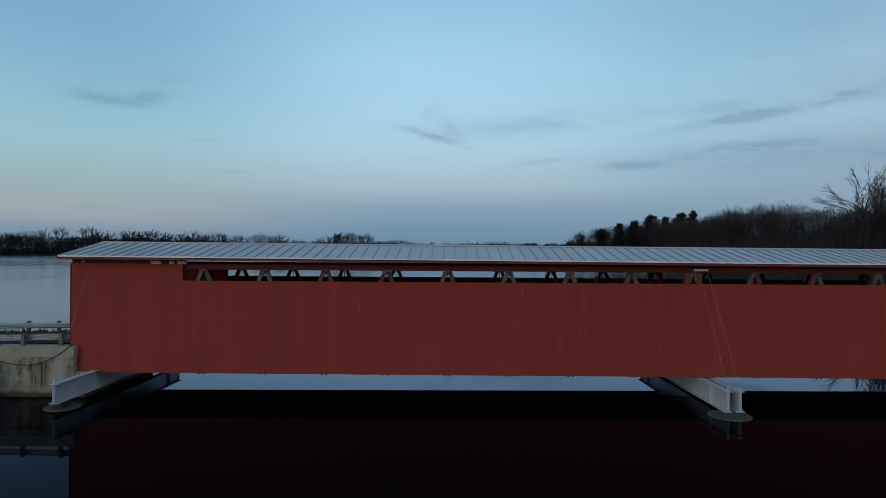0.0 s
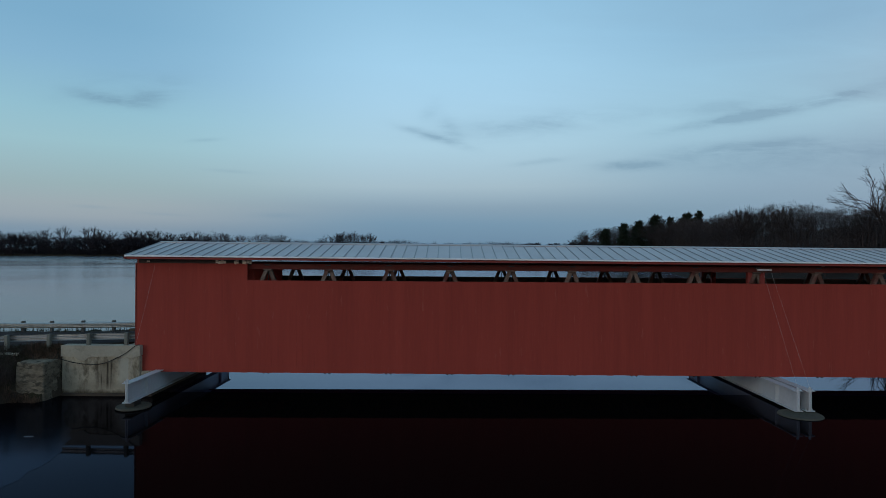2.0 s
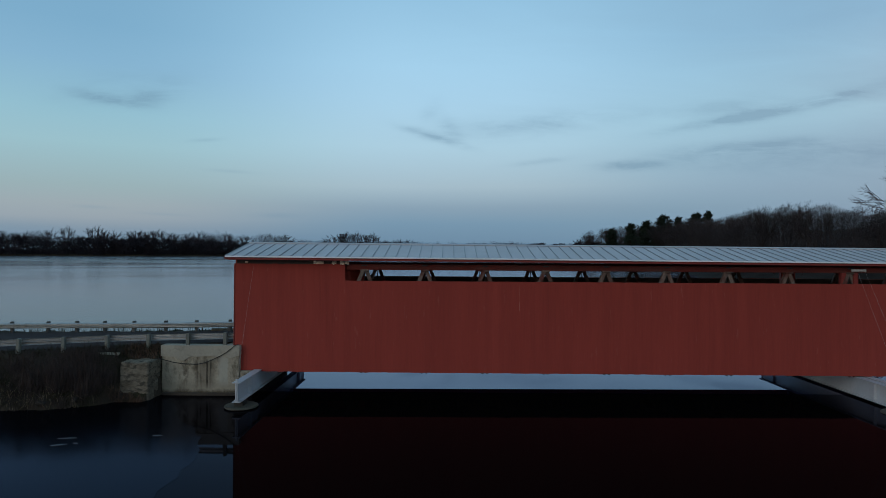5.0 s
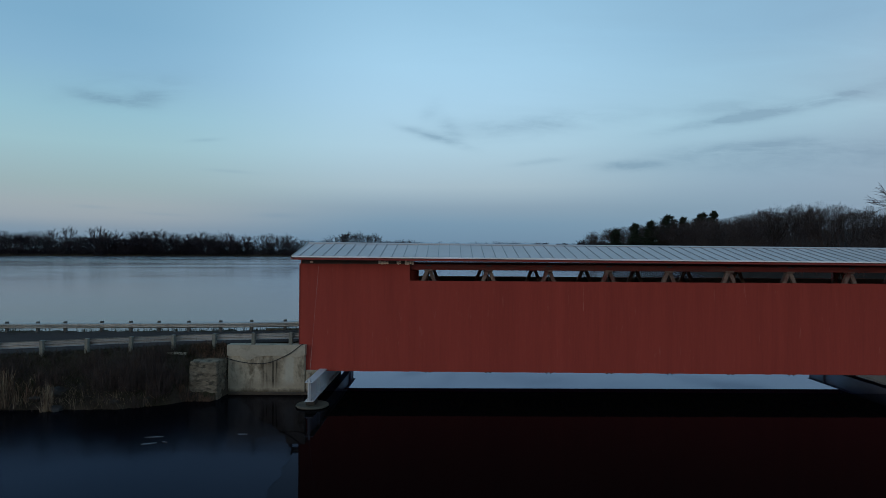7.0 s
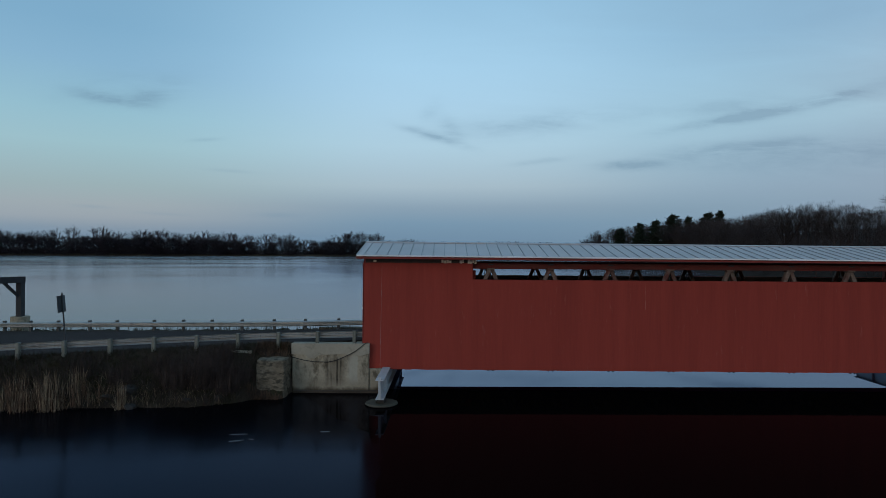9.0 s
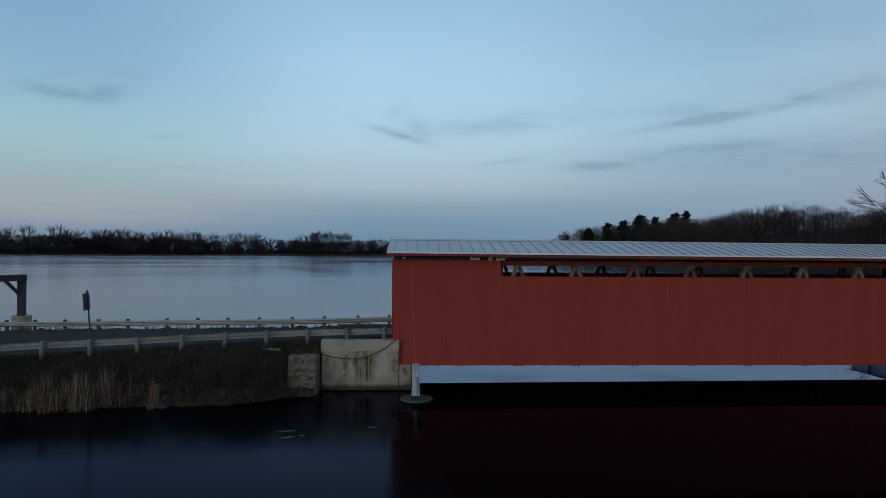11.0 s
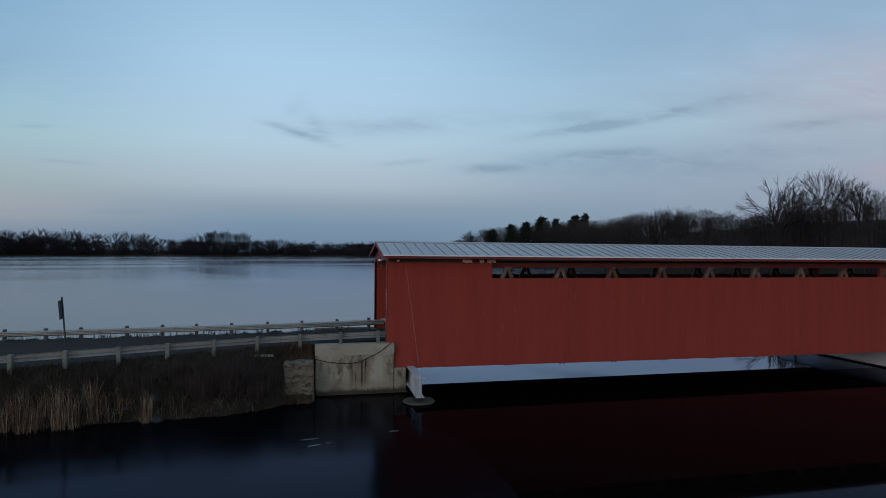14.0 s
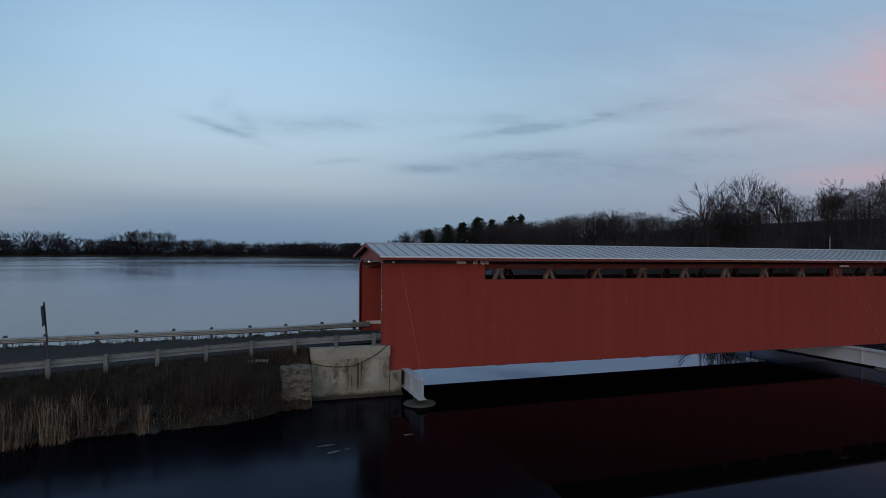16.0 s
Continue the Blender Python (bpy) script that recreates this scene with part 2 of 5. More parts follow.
def runoff(m):
    """Rusty drip lines, a lime-washed patch and a dirty waterline on the face of the wing wall."""
    n, l, put, mt, mix, ramp, noise_tex, mapped = node_tools(m.node_tree)
    b = [q for q in n if q.type == "BSDF_PRINCIPLED"][0]
    col = b.inputs["Base Color"].links[0].from_socket
    geo = n.new("ShaderNodeNewGeometry")
    sep = n.new("ShaderNodeSeparateXYZ")
    wob = n.new("ShaderNodeVectorMath")
    wob.operation = "ADD"
    nz = n.new("ShaderNodeTexNoise")
    nz.inputs["Scale"].default_value = 3.0
    half = n.new("ShaderNodeVectorMath")
    half.operation = "MULTIPLY_ADD"
    half.inputs[1].default_value, half.inputs[2].default_value = (0.22, 0.22, 0.22), (-0.11, -0.11, -0.11)
    l.new(geo.outputs["Position"], nz.inputs["Vector"])
    l.new(nz.outputs["Color"], half.inputs[0])
    l.new(geo.outputs["Position"], wob.inputs[0])
    l.new(half.outputs[0], wob.inputs[1])
    l.new(wob.outputs[0], sep.inputs[0])
    x, z = sep.outputs["X"], sep.outputs["Z"]

    def band(v, a, c, d, e):
        lo, hi = n.new("ShaderNodeMapRange"), n.new("ShaderNodeMapRange")
        for node, p, q in ((lo, a, c), (hi, e, d)):
            l.new(v, node.inputs["Value"])
            node.inputs["From Min"].default_value, node.inputs["From Max"].default_value = p, q
        return mt("MULTIPLY", lo.outputs[0], hi.outputs[0])
    col = mix(mt("MULTIPLY", band(z, 0.15, 0.4, 0.45, 0.75), 0.6), col, (0.30, 0.265, 0.20))
    zone = mt("MULTIPLY", band(x, -20.1, -19.75, -19.15, -18.95), band(z, 0.25, 0.65, 1.5, 1.8))
    col = mix(mt("MULTIPLY", zone, 0.5), col, (0.13, 0.105, 0.075))
    drip = ramp(noise_tex(mapped(geo.outputs["Position"], (6.5, 1.0, 0.22)), 1.0, 3.0), [(0.50, 0.0), (0.60, 1.0)])
    col = mix(mt("MULTIPLY", mt("MULTIPLY", zone, drip), 0.9), col, (0.030, 0.024, 0.018))
    col = mix(mt("MULTIPLY", mt("MULTIPLY", band(x, -18.95, -18.75, -18.48, -18.42), band(z, 0.35, 0.7, 1.9, 2.0)), 0.75), col, (0.42, 0.40, 0.335))
    col = mix(mt("MULTIPLY", band(z, -3.0, -2.0, 0.14, 0.30), 0.8), col, (0.055, 0.040, 0.024))
    l.new(col, b.inputs["Base Color"])


RED = material("weathered barn red paint", (0.305, 0.049, 0.0355), 0.7, vary=0.13, big=0.5, fine=3.0, stretch=(4, 4, 0.3), bump=0.15, bump_scale=5.0,
               stain=(0.40, 0.13, 0.11), stain_scale=1.6, stain_lo=0.64, stain_hi=0.84, stain_stretch=(4, 4, 0.7), objvary=0.02, spec=0.15)
RED_TRIM = material("red painted trim", (0.24, 0.040, 0.033), 0.6, vary=0.2, big=0.8, fine=6.0, stretch=(1, 1, 4), bump=0.3,
                    stain=(0.42, 0.36, 0.32), stain_scale=1.4, stain_lo=0.70, stain_hi=0.76, objvary=0.06, spec=0.3)
TIMBER = material("old timber with worn red paint", (0.125, 0.048, 0.038), 0.8, vary=0.5, big=1.2, fine=9.0, stretch=(0.6, 4, 4), bump=0.5,
                  stain=(0.17, 0.030, 0.024), stain_scale=0.9, stain_lo=0.36, stain_hi=0.56, spec=0.25)
BRACE = material("grey weathered brace timber", (0.16, 0.125, 0.105), 0.8, vary=0.4, big=1.5, fine=12.0, bump=0.5,
                 stain=(0.11, 0.028, 0.022), stain_scale=0.9, stain_lo=0.45, stain_hi=0.60, objvary=0.25, spec=0.25)
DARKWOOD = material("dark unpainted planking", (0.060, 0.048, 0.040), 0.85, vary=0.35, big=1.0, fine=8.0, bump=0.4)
PEELED = material("peeled white paint", (0.95, 0.72, 0.56), 0.75, vary=0.3, big=3.0, fine=20.0, stain=(0.20, 0.09, 0.07), stain_scale=6.0, stain_lo=0.58, stain_hi=0.68)
WORN = material("red paint worn pale", (0.42, 0.15, 0.12), 0.75, vary=0.3, big=2.0, fine=14.0, stretch=(4, 4, 0.5), stain=(0.30, 0.05, 0.035), stain_scale=2.2, stain_lo=0.45, stain_hi=0.55, stain_stretch=(1, 1, 1.6), spec=0.15)
# darker than the roof panels: the shaded side of the ribs, put into the colour
SEAM = material("standing seam darkened as shade", (0.30, 0.295, 0.295), 0.5, metal=0.5, vary=0.2, big=0.6, fine=5.0, bump=0.05)
ROOF = material("galvanised roof metal", (0.51, 0.44, 0.43), 0.46, metal=0.6, vary=0.10, big=0.4, fine=4.0, bump=0.05, bump_scale=3.0, objvary=0.03,
                stain=(0.40, 0.40, 0.40), stain_scale=0.8, stain_lo=0.66, stain_hi=0.82)
DRIP = material("pale metal eave trim", (0.88, 0.86, 0.85), 0.4, metal=0.0, vary=0.15, big=0.5, fine=6.0, bump=0.1)
STEEL = material("white painted steel", (0.50, 0.515, 0.53), 0.5, vary=0.12, big=0.9, fine=7.0, bump=0.12, stain=(0.20, 0.12, 0.07), stain_scale=2.0, stain_lo=0.72, stain_hi=0.80)
CONCRETE = material("stained old concrete", (0.36, 0.315, 0.235), 0.9, vary=0.35, big=0.8, fine=8.0, bump=0.5, bump_scale=14.0,
                    stain=(0.105, 0.085, 0.056), stain_scale=1.7, stain_lo=0.47, stain_hi=0.66, stain_stretch=(1.9, 1.9, 0.95), spec=0.2)
runoff(CONCRETE)
STONEBLOCK = material("rough mottled old concrete", (0.175, 0.150, 0.112), 0.95, vary=0.55, big=1.6, fine=7.0, stretch=(1, 1, 1.7), bump=1.0, bump_scale=7.0,
                      stain=(0.050, 0.046, 0.036), stain_scale=3.2, stain_lo=0.48, stain_hi=0.62, stain_stretch=(1, 1, 2.0), spec=0.1)
CONCRETE_TOP = material("paler concrete", (0.37, 0.335, 0.265), 0.9, vary=0.18, big=0.9, fine=9.0, bump=0.4, bump_scale=16.0,
                        stain=(0.13, 0.125, 0.095), stain_scale=1.3, stain_lo=0.55, stain_hi=0.75, spec=0.2)
FOOTING = material("wet mossy concrete footing", (0.075, 0.066, 0.048), 0.8, vary=0.4, big=1.4, fine=9.0, bump=0.5, stain=(0.06, 0.06, 0.04), stain_scale=2.0, stain_lo=0.45, stain_hi=0.6)
WETLEDGE = material("wet rusty ledge", (0.050, 0.036, 0.024), 0.75, vary=0.4, big=1.4, fine=9.0, bump=0.4)
# near black: wet surface and the shade below the slab in one colour
DARKSHAFT = material("wet concrete blackened as shade", (0.020, 0.019, 0.015), 0.6, vary=0.3, big=1.4, fine=9.0, bump=0.4)
ASPHALT = material("worn asphalt", (0.049, 0.040, 0.038), 0.95, vary=0.18, big=0.5, fine=30.0, bump=0.4, bump_scale=90.0, stain=(0.034, 0.031, 0.032), stain_scale=0.5, stain_lo=0.58, stain_hi=0.64, spec=0.04)
GALV = material("galvanised guardrail steel", (0.36, 0.37, 0.36), 0.42, metal=0.6, vary=0.2, big=1.2, fine=10.0, bump=0.1, stain=(0.25, 0.25, 0.23), stain_scale=1.8, stain_lo=0.5, stain_hi=0.68)
POST = material("weathered guardrail post", (0.170, 0.172, 0.145), 0.85, vary=0.25, big=3.0, fine=20.0, bump=0.3, objvary=0.2)
POST_DARK = material("dark wooden guardrail post", (0.075, 0.075, 0.072), 0.85, vary=0.3, big=3.0, fine=20.0, bump=0.3, objvary=0.2)
SOIL = material("dark bank soil and leaf litter", (0.052, 0.041, 0.030), 0.95, vary=0.5, big=0.9, fine=7.0, bump=1.0, bump_scale=9.0, stain=(0.026, 0.026, 0.013), stain_scale=0.7, stain_lo=0.48, stain_hi=0.6, spec=0.1)
STRAW = material("dead straw-coloured reed", (0.25, 0.192, 0.130), 0.85, vary=0.55, big=2.5, fine=11.0, bump=0.0, spec=0.15)
RUST_REED = material("rusty brown dead stalk", (0.125, 0.078, 0.054), 0.85, vary=0.5, big=2.5, fine=11.0, bump=0.0, spec=0.15)
WEED = material("dull winter grass", (0.046, 0.043, 0.026), 0.9, vary=0.6, big=1.6, fine=9.0, bump=0.0, spec=0.1)
TWIG = material("dark brush twig", (0.064, 0.048, 0.043), 0.9, vary=0.65, big=2.0, fine=9.0, bump=0.0, spec=0.1)
BARK = material("grey-brown bark", (0.046, 0.036, 0.032), 0.9, vary=0.4, big=0.3, fine=2.5, bump=0.4, bump_scale=8.0, objvary=0.3, spec=0.1)
CROWN = material("bare winter twigs", (0.043, 0.034, 0.033), 0.9, vary=0.45, big=0.15, fine=1.2, bump=0.0, objvary=0.35, spec=0.1)
NEEDLE = material("dark pine needles", (0.020, 0.028, 0.018), 0.85, vary=0.4, big=0.3, fine=2.0, bump=0.0, spec=0.1)
# lifted and slightly blue: the haze of distance is mixed into this colour
FARWOOD = material("distant bare woodland with haze tint", (0.036, 0.032, 0.038), 0.95, vary=0.45, big=0.03, fine=0.12, bump=0.0, spec=0.05)
LITTER = material("dark leaf litter of the wood", (0.026, 0.020, 0.017), 0.95, vary=0.5, big=0.1, fine=0.8, bump=0.5, bump_scale=1.5, spec=0.05)
LAND = material("brown winter field", (0.060, 0.046, 0.030), 0.95, vary=0.4, big=0.05, fine=0.6, bump=0.3, bump_scale=2.0, spec=0.1)
ROCK = material("grey fieldstone", (0.036, 0.032, 0.029), 0.9, vary=0.4, big=2.0, fine=12.0, bump=0.5)
BLACK = material("black rubber cable", (0.012, 0.012, 0.012), 0.6, vary=0.1, bump=0.0)
WIRE = material("pale steel wire", (0.42, 0.36, 0.35), 0.5, metal=0.3, vary=0.1, bump=0.0)
GANTRY = material("dark creosoted timber", (0.030, 0.030, 0.034), 0.8, vary=0.3, big=2.0, fine=14.0, bump=0.4)
SIGN = material("grey back of sign metal", (0.050, 0.054, 0.060), 0.6, metal=0.3, vary=0.15, big=3.0, fine=20.0, bump=0.05)
WHITE = material("white enamel", (0.72, 0.72, 0.70), 0.5, vary=0.1, big=2.0, fine=12.0, bump=0.05)
LAMP = material("lit lamp lens", (0.8, 0.8, 0.78), 0.3, vary=0.02, bump=0.0, emit=(1.0, 0.97, 0.92, 0.5))
HOUSEWALL = material("pale house siding", (0.26, 0.26, 0.27), 0.8, vary=0.1, bump=0.0)
HOUSEROOF = material("grey house roof", (0.16, 0.16, 0.17), 0.8, vary=0.2, bump=0.0)
PAINT = material("glossy black truck paint", (0.010, 0.010, 0.011), 0.18, vary=0.2, bump=0.0, rough_var=0.04)
TYRE = material("tyre rubber", (0.018, 0.018, 0.018), 0.85, vary=0.2, bump=0.2)
CHROME = material("bright alloy", (0.62, 0.62, 0.63), 0.25, metal=0.95, vary=0.08, bump=0.0)
GLASS = material("dark tinted glass", (0.015, 0.018, 0.020), 0.06, vary=0.1, bump=0.0, rough_var=0.02)
HEADLAMP = material("lit headlamp", (0.9, 0.75, 0.45), 0.2, vary=0.02, bump=0.0, emit=(1.0, 0.80, 0.42, 0.9))
TAIL = material("red tail lamp", (0.45, 0.02, 0.02), 0.25, vary=0.05, bump=0.0, emit=(1.0, 0.05, 0.04, 0.6))

# ---------------------------------------------------------------- mesh tools


def part(name, bm, mat, parent, label="", loc=None):
    me = bpy.data.meshes.new(name)
    bm.to_mesh(me)
    bm.free()
    me.materials.append(mat)
    ob = new(name, me)
    ob.parent = parent
    if loc:
        ob.location = loc
    return tagged(ob, label)


def sheet(name, verts, faces, mat, parent=None, label="", smooth=False):
    me = bpy.data.meshes.new(name)
    me.from_pydata(verts, [], faces)
    me.materials.append(mat)
    me.update()
    if smooth:
        for p in me.polygons:
            p.use_smooth = True
    ob = new(name, me)
    ob.parent = parent
    return tagged(ob, label)


def thing(name, at, label, category, group="", kind=""):
    ob = new(name)
    ob.location = at
    return tagged(ob, label, category, group, kind)


def box(bm, lo, hi, bevel=0.0):
    m = Matrix.Translation([(a + b) / 2 for a, b in zip(lo, hi)]) @ Matrix.Diagonal([b - a for a, b in zip(lo, hi)] + [1])
    r = bmesh.ops.create_cube(bm, size=1, matrix=m)
    if bevel:
        es = list({e for v in r["verts"] for e in v.link_edges})
        bmesh.ops.bevel(bm, geom=es, offset=bevel, segments=1, affect="EDGES")
    return bm


def block(lo, hi, bevel=0.0):
    return box(bmesh.new(), lo, hi, bevel)


def rod(bm, a, b, r, sides=6, r2=None):
    a, b = Vector(a), Vector(b)
    d = b - a
    m = Matrix.Translation((a + b) / 2) @ d.to_track_quat("Z", "Y").to_matrix().to_4x4()
    bmesh.ops.create_cone(bm, cap_ends=True, segments=sides, radius1=r, radius2=r if r2 is None else r2, depth=d.length, matrix=m)
    return bm


def beam(bm, a, b, w, h):
    """A squared timber from a to b."""
    a, b = Vector(a), Vector(b)
    d = b - a
    m = Matrix.Translation((a + b) / 2) @ d.to_track_quat("Z", "Y").to_matrix().to_4x4() @ Matrix.Diagonal((w, h, d.length, 1))
    bmesh.ops.create_cube(bm, size=1, matrix=m)
    return bm


def extrude(profile, axis_a, axis_b, along, closed=True):
    """A prism: profile points (p, q) on two axes, swept from along[0] to along[1] on the third."""
    bm = bmesh.new()
    third = 3 - axis_a - axis_b
    rings = []
    for s in along:
        ring = []
        for p, q in profile:
            c = [0, 0, 0]
            c[axis_a], c[axis_b], c[third] = p, q, s
            ring.append(bm.verts.new(c))
        rings.append(ring)
    k = len(profile)
    for i in range(k if closed else k - 1):
        bm.faces.new((rings[0][i], rings[0][(i + 1) % k], rings[1][(i + 1) % k], rings[1][i]))
    if closed:
        bm.faces.new(rings[0][::-1]), bm.faces.new(rings[1])
    bmesh.ops.recalc_face_normals(bm, faces=bm.faces)
    return bm


def tube(points, r, sides=6):
    bm = bmesh.new()
    for a, b in zip(points, points[1:]):
        rod(bm, a, b, r, sides)
    return bm


def roughen(bm, amount, scale, cuts=0):
    if cuts:
        bmesh.ops.subdivide_edges(bm, edges=bm.edges[:], cuts=cuts, use_grid_fill=True)
    for v in bm.verts:
        v.co += noise.noise_vector(v.co * scale) * amount
    return bm


# ---------------------------------------------------------------- plan
ROAD_Z = lambda x: max(1.5, 2.45 + 0.029 * (min(x, -18.0) + 18.0))
NEAR_RAIL = ((-140, 14.0), (-60, 22.6), (-45, 25.9), (-39, 27.4), (-33.8, 28.65), (-31.9, 29.05), (-30, 29.4), (-28.1, 29.85), (-26.2, 30.25), (-24.3, 30.65), (-22.4, 30.8), (-18.0, 30.85))
FAR_RAIL = ((-140, 30.0), (-60, 40.2), (-45, 39.7), (-38.5, 38.65), (-34.4, 38.0), (-30, 37.4), (-26.3, 36.75), (-22.4, 36.3), (-18.0, 36.2))
NEAR_SHORE = ((-140, 8.0), (-60, 19.5), (-45, 24.6), (-36, 26.8), (-30, 27.2), (-25.4, 27.5), (-23.6, 28.4), (-23.1, 29.05), (-21.75, 29.15), (-21.68, 30.4), (-21.6, 30.95), (-17.0, 31.2))
FAR_SHORE = ((-140, 36.0), (-60, 44.0), (-45, 42.6), (-38.5, 41.2), (-30, 39.6), (-22.4, 38.4), (-18.0, 37.4))


def on(table, x):
    return np.interp(x, [p[0] for p in table], [p[1] for p in table])


SHORE = [(-900, -200), (-1000, 300), (-860, 740), (-500, 800), (-120, 868), (0, 800), (55, 650), (100, 540), (118, 400), (100, 310),
         (76, 220), (60, 160), (64, 118), (70, 80), (73, 45), (72, 20), (90, -60), (60, -200), (-200, -300), (-600, -260)]


def shore_distance(X, Y):
    """Metres to the lake's edge, above zero on land."""
    d = np.full(X.shape, 1e9)
    inside = np.zeros(X.shape, bool)
    for (ax, ay), (bx, by) in zip(SHORE, SHORE[1:] + SHORE[:1]):
        ex, ey = bx - ax, by - ay
        t = np.clip(((X - ax) * ex + (Y - ay) * ey) / (ex * ex + ey * ey), 0, 1)
        d = np.minimum(d, np.hypot(X - ax - t * ex, Y - ay - t * ey))
        cross = (ay > Y) != (by > Y)
        with np.errstate(divide="ignore", invalid="ignore"):
            inside ^= cross & (X < (bx - ax) * (Y - ay) / ((by - ay) or 1e-9) + ax)
    return np.where(inside, -d, d)


def ground_height(X, Y):
    d = shore_distance(X, Y)
    land = np.minimum(1.6, 0.5 * d) + 2.0 * np.clip(d / 120, 0, 1)
    hill = np.where((X > 20) & (Y > -40) & (Y < 600), 13.0 * np.clip((d - 3) / 50, 0, 1) ** 0.9, 0.0)
    z = np.where(d > 0, land + hill, np.maximum(-2.5, 0.35 * d))
    rz = np.maximum(1.5, 2.45 + 0.029 * (np.minimum(X, -18.0) + 18.0))
    ns, fs = on(NEAR_SHORE, X), on(FAR_SHORE, X)
    nt, ft = on(NEAR_RAIL, X) - 0.15, on(FAR_RAIL, X) + 0.7
    up_n = (Y - ns) / np.maximum(nt - ns, 0.15)
    up_f = (fs - Y) / np.maximum(fs - ft, 0.15)
    k = np.minimum(np.minimum(up_n, up_f), 1.0)
    k = np.where(k > 0, np.abs(k) ** 0.85, k)
    cause = np.where(X < -17.6, rz * np.maximum(k, -1.5) - 0.03, -9.0)
    return np.maximum(z, np.where(cause > -3, cause, -3.0))


def spread(lo, hi, step, out_lo, out_hi, grow=1.22):
    c = list(np.arange(lo, hi + step * 0.5, step))
    for sign, lim in ((1, out_hi), (-1, out_lo)):
        s, e = step, c[-1] if sign > 0 else c[0]
        while e * sign < lim * sign:
            s = min(s * grow, 9.0 if abs(e) < 160 else 14.0 if abs(e) < 1100 else 300.0)
            e += sign * s
            c.append(e) if sign > 0 else c.insert(0, e)
    return np.array(c)


GRID = []


def height_at(x, y):
    """Ground height, between the corners of the ground's own mesh."""
    xs, ys, Z = GRID
    i, j = int(np.searchsorted(xs, x)) - 1, int(np.searchsorted(ys, y)) - 1
    a, b = (x - xs[i]) / (xs[i + 1] - xs[i]), (y - ys[j]) / (ys[j + 1] - ys[j])
    return float((Z[j, i] * (1 - a) + Z[j, i + 1] * a) * (1 - b) + (Z[j + 1, i] * (1 - a) + Z[j + 1, i + 1] * a) * b)


def build_ground():
    xs, ys = spread(-47, -17.5, 0.3, -4200, 4200), spread(24, 43, 0.3, -4200, 4200)
    X, Y = np.meshgrid(xs, ys)
    Z = ground_height(X, Y)
    GRID.extend((xs, ys, Z.copy()))
    rng = np.random.RandomState(4)
    bank = (X < -17.7) & (Z > -0.6) & (Y > 10) & (Y < 50)
    edge = np.clip(np.abs(Y - (on(NEAR_RAIL, X) + on(FAR_RAIL, X)) / 2) - (on(FAR_RAIL, X) - on(NEAR_RAIL, X)) / 2, 0, 1)
    Z = Z + np.where(bank, rng.normal(0, 0.07, Z.shape) * edge, 0)
    nx = len(xs)
    verts = np.stack([X.ravel(), Y.ravel(), Z.ravel()], 1).tolist()
    faces = [(r * nx + c, r * nx + c + 1, (r + 1) * nx + c + 1, (r + 1) * nx + c) for r in range(len(ys) - 1) for c in range(nx - 1)]
    ob = sheet("ground", verts, faces, SOIL, smooth=True)
    ob.data.materials.append(LAND)
    ob.data.materials.append(LITTER)
    cx, cy = (X[:-1, :-1] + X[1:, 1:]) / 2, (Y[:-1, :-1] + Y[1:, 1:]) / 2
    far = ((np.abs(cx + 60) > 90) | (np.abs(cy - 30) > 40)).ravel()
    wood = ((cx > 20) & (cy > -40) & (cy < 600)).ravel()
    ob.data.polygons.foreach_set("material_index", np.where(far & wood, 2, far.astype(int)).astype(np.int32))
    tagged(ob, "dark soil causeway bank and brown winter land round the lake", "ground", kind="structure")


build_ground()

wt = sheet("water", [(-4200, -4200, 0), (4200, -4200, 0), (4200, 4200, 0), (-4200, 4200, 0)], [(0, 1, 2, 3)], WATER)
tagged(wt, "calm black lake water reflecting the dusk sky", "water", kind="structure")


def ice_sheet(name, outline, label, mat):
    rng = random.Random(7)
    pts = []
    for (ax, ay), (bx, by) in zip(outline, outline[1:] + outline[:1]):
        k = max(2, min(40, int(math.hypot(bx - ax, by - ay) / 0.5)))
        for i in range(k):
            t = i / k
            w = 0.12 if i else 0.0
            pts.append((ax + (bx - ax) * t + rng.uniform(-w, w), ay + (by - ay) * t + rng.uniform(-w, w), 0.006))
    ob = sheet(name, pts, [tuple(range(len(pts)))], mat)
    return tagged(ob, label, "ice", kind="structure")


ice_sheet("ice_near", [(-90, 2.0), (-17.0, 2.0), (-16.6, 10), (-16.0, 17.6), (-16.2, 21.3), (-17.0, 23.8), (-18.4, 25.6), (-19.6, 27.6), (-20.9, 29.4), (-21.7, 30.3), (-23.1, 29.0), (-23.6, 28.2), (-26, 27.6), (-30, 27.4), (-36, 27.0), (-60, 19.8), (-90, 15)],
          "thin dark ice skin on the water below the bank", ICE)
ice_sheet("ice_far", [(-140, 37), (-60, 44.5), (-45, 43), (-38.5, 41.6), (-30, 40), (-22.4, 38.9), (-12, 42), (-2, 60), (-4, 95), (-20, 140), (-50, 190), (-84, 270), (-72, 330), (-124, 430), (-100, 470), (-154, 560), (-112, 600), (-178, 650), (-140, 690), (-215, 740), (-190, 770), (-250, 805), (-480, 790), (-840, 730), (-960, 300), (-600, 40)],
          "pale grey ice over the lake beyond the road", LAKE_ICE)
